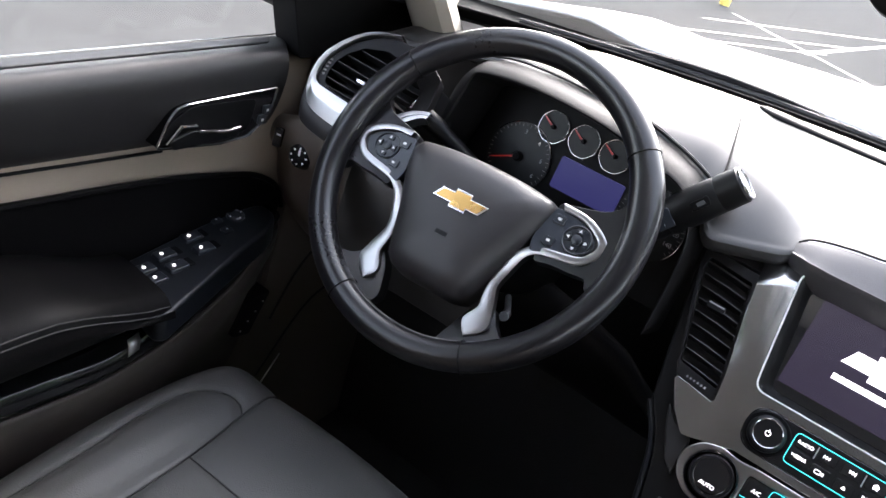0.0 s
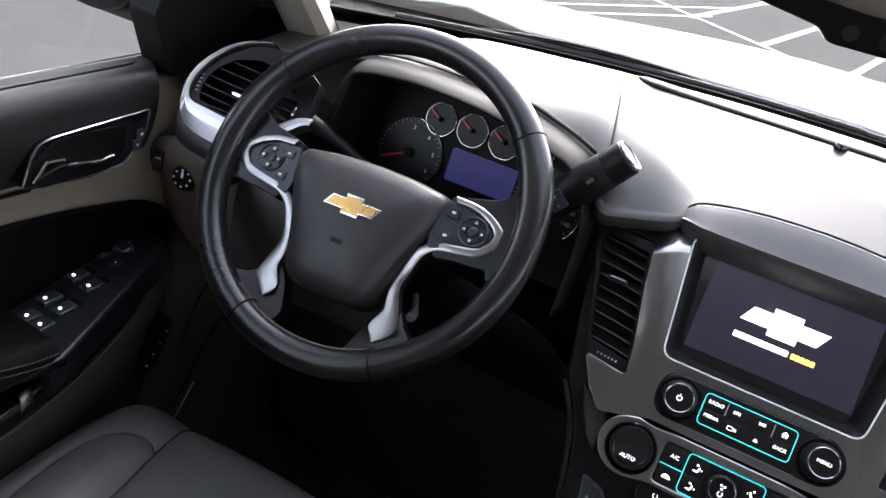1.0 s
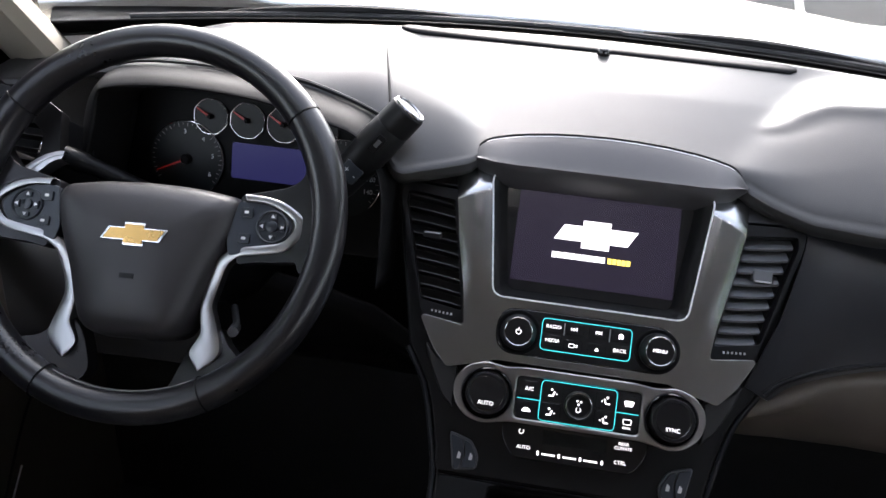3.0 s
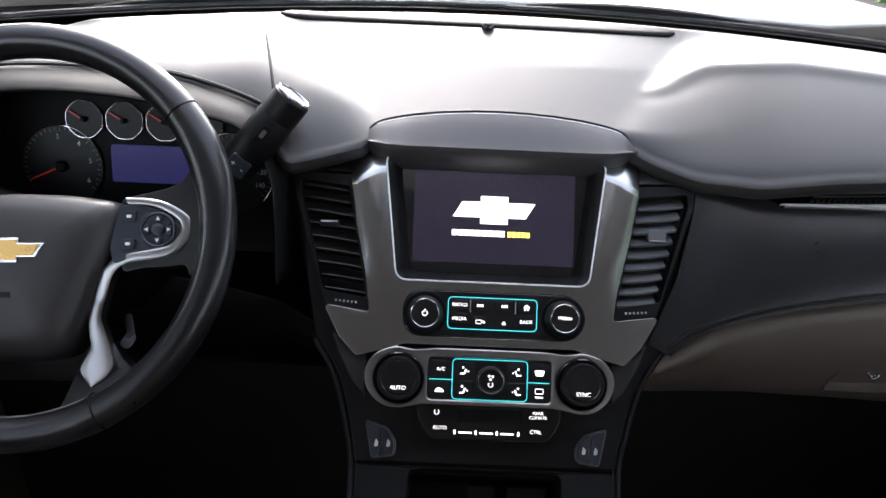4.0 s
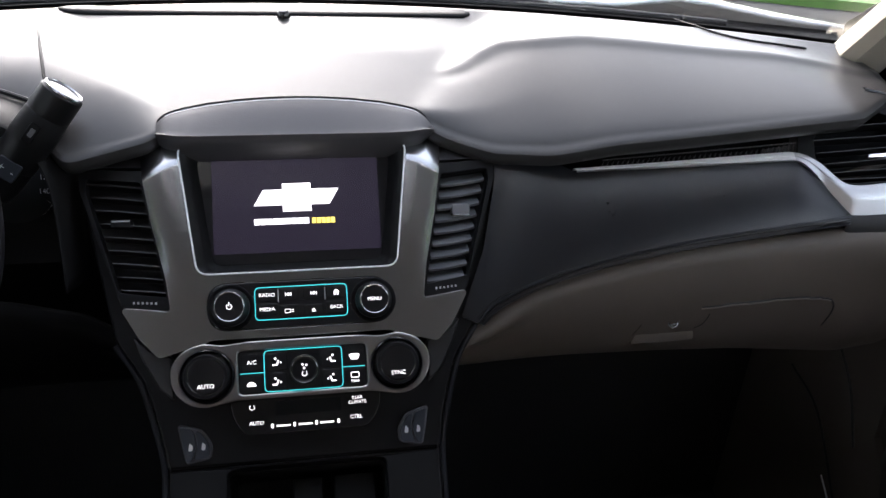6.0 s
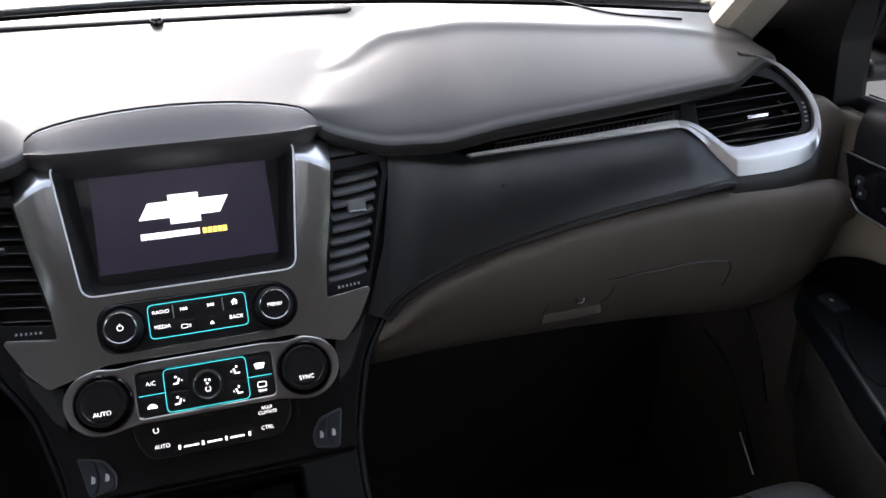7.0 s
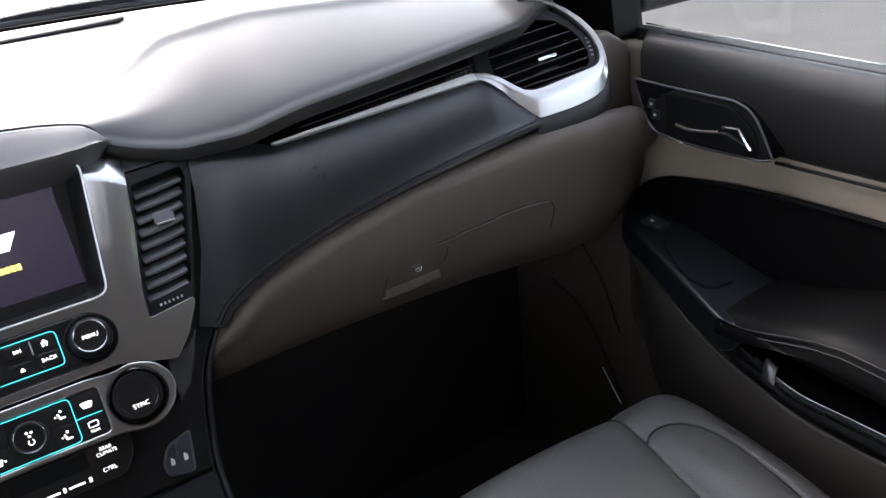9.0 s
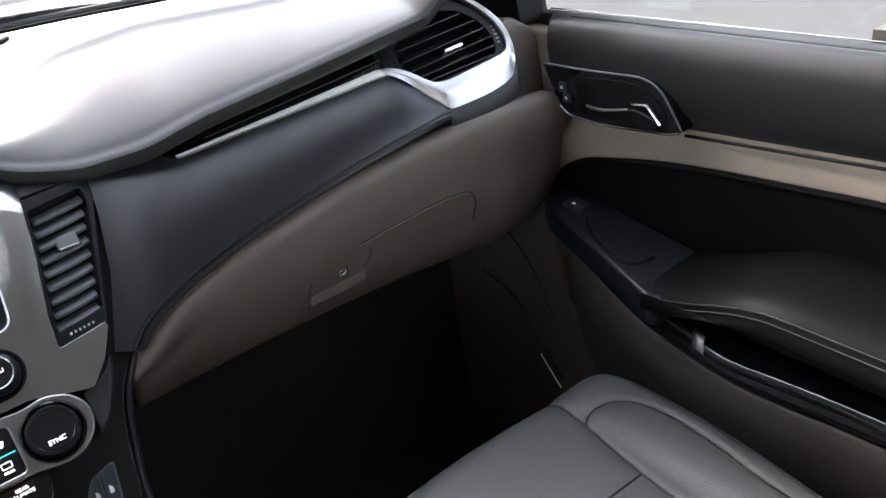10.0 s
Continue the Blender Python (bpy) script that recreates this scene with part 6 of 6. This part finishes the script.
        k = part("mirror_dial", lathe(bmesh.new(), shelf, 0.066, 0.0600, [(0.0125, -0.008), (0.0125, -0.0135), (0.0105, -0.0150), (0.0090, -0.0130), (0, -0.0130)], 28), BLUE_BLACK, sh, "round mirror adjuster")
        for t in range(4):
            plate("dial_sign", disc(0.066 + 0.0095 * math.cos(t * math.pi / 2), 0.0600 + 0.0095 * math.sin(t * math.pi / 2), 0.0011, 8), -0.0152, -0.0142, shelf, DIM_WHITE, k, bevel=0)
        for a, b in ((0.038, 0.066), (0.036, 0.0416)):
            key = plate("mirror_button", rounded(rect(a - 0.007, b - 0.006, a + 0.007, b + 0.006), 0.002), -0.0130, -0.008, shelf, BLUE_BLACK, sh, bevel=0.001)
            plate("button_sign", disc(a, b, 0.0014, 10), -0.0136, -0.0129, shelf, DIM_WHITE, key, bevel=0)
    else:
        k = plate("window_switch", rounded(rect(0.046, 0.030, 0.078, 0.052), 0.003), -0.016, -0.008, shelf, BLUE_BLACK, sh, bevel=0.002)
        plate("switch_sign", rect(0.062, 0.036, 0.067, 0.040), -0.0166, -0.0158, shelf, DIM_WHITE, k, bevel=0)
        rod("pull_cup_edge", [shelf(a, b, -0.0105) for a, b in ((0.030, 0.024), (0.010, 0.0090), (-0.012, -0.0020), (-0.032, -0.0090), (-0.055, -0.0140), (-0.070, -0.0125), (-0.079, -0.0030), (-0.0825, 0.0174))], 0.0020, BLACK, sh, n=8)
    # padded rest
    rows = []
    for y in np.linspace(0.425 if s > 0 else 0.40, -0.42, 40):
        t = step(0.43, 0.26, y + (0.0 if s > 0 else 0.025))
        top = (0.576 if s > 0 else 0.586) + 0.048 * t
        inner = 0.655 - 0.012 * t
        low = 0.566 + 0.014 * t
        sec = [(0.775, top - 0.004), (0.745, top + 0.002), (0.700, top), (inner + 0.016, top - 0.006), (inner, top - 0.026), (inner + 0.002, low + 0.004), (inner + 0.016, low - 0.010), (0.70, low - 0.016), (0.775, low - 0.018)]
        rows.append(smooth_line([Vector((x * s, y, z)) for x, z in sec], 26))
    bm = sheet(bmesh.new(), rows)
    bm.verts.ensure_lookup_table()
    bm.faces.new(bm.verts[:27])
    part("armrest_pad", bm, DOOR_LEATHER, door, "black leather armrest pad", sharp=50)
    for d in (0.0, 0.007):
        pts = []
        for y in np.linspace(0.42 if s > 0 else 0.395, -0.42, 30):
            t = step(0.43, 0.26, y + (0.0 if s > 0 else 0.025))
            pts.append(Vector(((0.655 - 0.012 * t + 0.0045 - 0.35 * d) * s, y, (0.576 if s > 0 else 0.586) + 0.048 * t - 0.0105 - d)))
        rod("stitch_line", pts, 0.0008, SEAM_GREY, door, n=5)
    # pull pocket and lower panel
    plate("pocket", rounded([(0.44, 0.56), (-0.42, 0.56), (-0.42, 0.43), (0.30, 0.43), (0.42, 0.47)], 0.02), 0.745, 0.77, fr, BLACK, door, "dark pull pocket below the armrest", bevel=0.003)
    edge = smooth_line([fr(0.64, 0.580, 0.740), fr(0.565, 0.530, 0.716), fr(0.47, 0.501, 0.697), fr(0.40, 0.489, 0.690), fr(0.335, 0.480, 0.688), fr(0.27, 0.482, 0.688), fr(0.17, 0.490, 0.689), fr(-0.10, 0.498, 0.690), fr(-0.42, 0.498, 0.690)], 56)
    top_edge = smooth_line([fr(0.64, 0.586, 0.741), fr(0.565, 0.548, 0.717), fr(0.47, 0.530, 0.699), fr(0.40, 0.516, 0.693), fr(0.345, 0.501, 0.692), fr(0.27, 0.506, 0.693), fr(0.17, 0.511, 0.694), fr(-0.10, 0.516, 0.695), fr(-0.42, 0.516, 0.695)], 56)
    rows = [[q + Vector((0.03 * s, 0, 0.002)), q + Vector((0.002 * s, 0, 0.0015)), q, q + (p - q) * 0.3 + Vector((-0.003 * s, 0, 0)), q + (p - q) * 0.7 + Vector((-0.003 * s, 0, 0)), p, p + Vector((0.004 * s, 0, -0.003))] for p, q in zip(edge, top_edge)]
    part("pocket_edge", sheet(bmesh.new(), rows), PIANO, door, "gloss black band along the pull pocket", sharp=50)
    rod("pocket_strip", [q + Vector((-0.0012 * s, 0, 0.0010)) for q in top_edge[24:]], 0.0006, DARK_CHROME, door, "thin silver strip", n=6)
    acc = top_edge[23:26]
    part("pull_accent", sheet(bmesh.new(), [[q + Vector((0.002 * s, 0, 0.010)), q + Vector((-0.002 * s, 0, 0.002)), q + Vector((-0.004 * s, -0.002, -0.008)), q + Vector((-0.003 * s, -0.003, -0.013))] for q in acc]), SILVER, door, "small silver accent", solid=0.002)
    rows = []
    for i, p in enumerate(edge):
        top = p + Vector((0.003 * s, 0, -0.006))
        sec = [top, top + Vector((-0.004 * s, 0, -0.02)), top + Vector((0.002 * s, 0, -0.06)), top + Vector((0.02 * s, 0, -0.12)), Vector((0.775 * s, p.y + 0.01, 0.24))]
        rows.append(smooth_line(sec, 14))
    part("lower_panel", sheet(bmesh.new(), rows), DOOR_LOW, door, "taupe lower door panel, coloured dark for the shade there", solid=0.003)
    # memory switch low on the driver's side
    if s < 0:
        memory = plate("memory_switch", rounded([(0.650, 0.450), (0.615, 0.452), (0.583, 0.388), (0.618, 0.380)], 0.006), 0.737, 0.79, fr, SOFT_BLACK, door, "small black switch strip with white marks", bevel=0.003)
        for i in range(4):
            y, z = 0.635 - i * 0.0123, 0.436 - i * 0.0137
            plate("switch_sign", rect(y - 0.0012, z - 0.0012, y + 0.0012, z + 0.0012), 0.7355, 0.7372, fr, DIM_WHITE, memory, bevel=0)
    # bright seam strip by the sill
    rod("sill_strip", [fr(0.70, 0.30, 0.738), fr(0.62, 0.30, 0.702)], 0.0013, BRIGHT_EDGE, door, "thin bright strip at the door's foot", n=6)
    return door


for s in (-1, 1):
    front_door(s)


# ---------------------------------------------------------------- front seats
def front_seat(s):
    cx = 0.428 if s > 0 else 0.443
    who = "driver's" if s < 0 else "passenger's"
    seat = thing("front_seat", f"grey leather {who} seat with dark seams", "car seat", (cx * s, 0.2, 0.0), group="front seats")
    y1, y0, half = (0.512 if s > 0 else 0.535), -0.15, 0.247
    # seams: along each bolster, an arc on top of it, and one across the middle
    long = smooth_line([(0.1340, y1 - 0.022, 0), (0.1325, y1 - 0.050, 0), (0.1285, y1 - 0.090, 0), (0.1155, y1 - 0.180, 0), (0.112, y1 - 0.300, 0), (0.112, y0 + 0.05, 0)], 40)
    arc = smooth_line([(0.1285, y1 - 0.090, 0), (0.142, y1 - 0.0815, 0), (0.158, y1 - 0.0810, 0), (0.174, y1 - 0.0870, 0), (0.186, y1 - 0.0985, 0), (0.194, y1 - 0.118, 0), (0.1975, y1 - 0.157, 0), (0.192, y1 - 0.215, 0), (0.184, y1 - 0.300, 0), (0.178, y0 + 0.05, 0)], 60)
    across = [Vector((a, y1 - 0.182 + 0.25 * a * a, 0)) for a in np.linspace(0, 0.116, 12)]
    lines = [np.array([(p.x, p.y) for p in l]) for l in (long, arc, across)]

    def seam_depth(x, y):
        best = 1.0
        for l in lines:
            d, e = l[1:] - l[:-1], np.array((abs(x), y)) - l[:-1]
            k = np.clip((d * e).sum(1) / (d * d).sum(1), 0, 1)[:, None]
            best = min(best, float(np.sqrt((((e - d * k) ** 2).sum(1)).min())))
        return best

    rows = []
    ny, nx = 130, 120
    for j in range(ny + 1):
        y = y0 + (y1 - y0) * j / ny
        row = []
        for i in range(nx + 1):
            k = -1 + 2 * i / nx
            front = max(0.0, (y - 0.40) / (y1 - 0.40))
            wide = half * (1 - 0.20 * front ** 3 - 0.10 * step(0.40, 0.05, y))
            x = wide * k
            edge = min(1.0, (1 - abs(k)) / 0.16)
            lip = min(1.0, (y1 - y) / 0.055)
            round_x, round_y = math.sqrt(max(0.0, 1 - (1 - edge) ** 2)), math.sqrt(max(0.0, 1 - (1 - lip) ** 2))
            bolster = 0.006 * step(0.10, 0.21, abs(x)) * (1 - 0.9 * step(0.25, 0.48, y)) + 0.003 * step(0.13, 0.16, abs(x))
            crown = 0.010 * math.cos(min(1.0, abs(x) / 0.13) * math.pi / 2)
            z = 0.335 + (0.112 + bolster + crown - 0.018 * step(0.35, -0.1, y)) * (0.25 + 0.75 * round_x) * (0.25 + 0.75 * round_y)
            d = seam_depth(x, y)
            z -= 0.0022 * math.exp(-((d / 0.0030) ** 2)) + 0.0010 * math.exp(-((d / 0.010) ** 2))
            row.append(Vector(((cx + x) * s, y, z)))
        rows.append(row)
    bm = sheet(bmesh.new(), rows)
    border = [r[0] for r in rows] + rows[-1][1:] + [r[-1] for r in rows[::-1]][1:]
    sheet(bm, [border, [Vector((p.x, p.y - 0.01 * (p.y > 0.3), 0.22)) for p in border]])
    part("cushion", bm, SEAT, seat, "grey leather seat cushion", sharp=60)
    # thread in the seams
    for m in (1, -1):
        for line, r in ((long, 0.0013), (arc, 0.0010)):
            rod("seam", [lift(seat, rows, cx, s, p.x * m, p.y) for p in line], r, SEAM, seat, n=5)
    rod("seam", [lift(seat, rows, cx, s, p.x * k, p.y) for k, line in ((-1, across[::-1]), (1, across[1:])) for p in line], 0.0012, SEAM, seat, n=5)
    bm = block(bmesh.new(), (-0.20, -0.15, 0.02), (0.20, 0.40, 0.24))
    for v in bm.verts:
        v.co.x = (v.co.x + cx) * s
    part("seat_base", bm, SOFT_BLACK, seat, "black seat base", bevel=0.01)


def lift(seat, rows, cx, s, a, b):
    """The place on the cushion over a and b."""
    f = (b - rows[0][0].y) / (rows[-1][0].y - rows[0][0].y) * (len(rows) - 1)
    j = min(len(rows) - 2, max(0, int(f)))
    zs = []
    for row in rows[j : j + 2]:
        at = sorted((p.x * s - cx, p.z) for p in row)
        zs.append(np.interp(a, [p[0] for p in at], [p[1] for p in at]))
    return Vector(((cx + a) * s, b, float(zs[0] + (zs[1] - zs[0]) * (f - j)) + 0.0006))


for s in (-1, 1):
    front_seat(s)


# ---------------------------------------------------------------- outside mirrors
def side_mirror(s):
    m = thing("side_mirror", "black outside mirror on its foot beside the window", "mirror", (0.86 * s, 0.8, 0.84), group="outside mirrors")
    fr = SIDE[s]
    plate("foot", rounded([(0.72, 0.825), (0.80, 0.806), (0.92, 0.80), (0.93, 0.85), (0.80, 0.858), (0.72, 0.85)], 0.012), 0.83, 0.98, fr, VINYL_LOW, m, "dark grey mirror foot", bevel=0.012, segments=3)
    head = Plane((1.06, 0.725, 0.931), (0.985, 0.17, 0), (0, 0.02, 1), s)
    shape = rounded([(-0.145, -0.094), (-0.10, -0.099), (0.14, -0.098), (0.15, 0.09), (-0.12, 0.10), (-0.20, 0.03), (-0.195, -0.055)], 0.02, 4)
    plate("housing", shape, -0.11, 0.0, head, SOFT_BLACK, m, "black mirror housing", bevel=0.02, segments=4)
    plate("rim", shape, 0.0, 0.004, head, BLACK, m, bevel=0.001, holes=([(a * 0.9, b * 0.88) for a, b in shape],))
    plate("mirror_glass", [(a * 0.9, b * 0.88) for a, b in shape], 0.0, 0.0015, head, MIRROR, m, "mirror glass", bevel=0)


for s in (-1, 1):
    side_mirror(s)
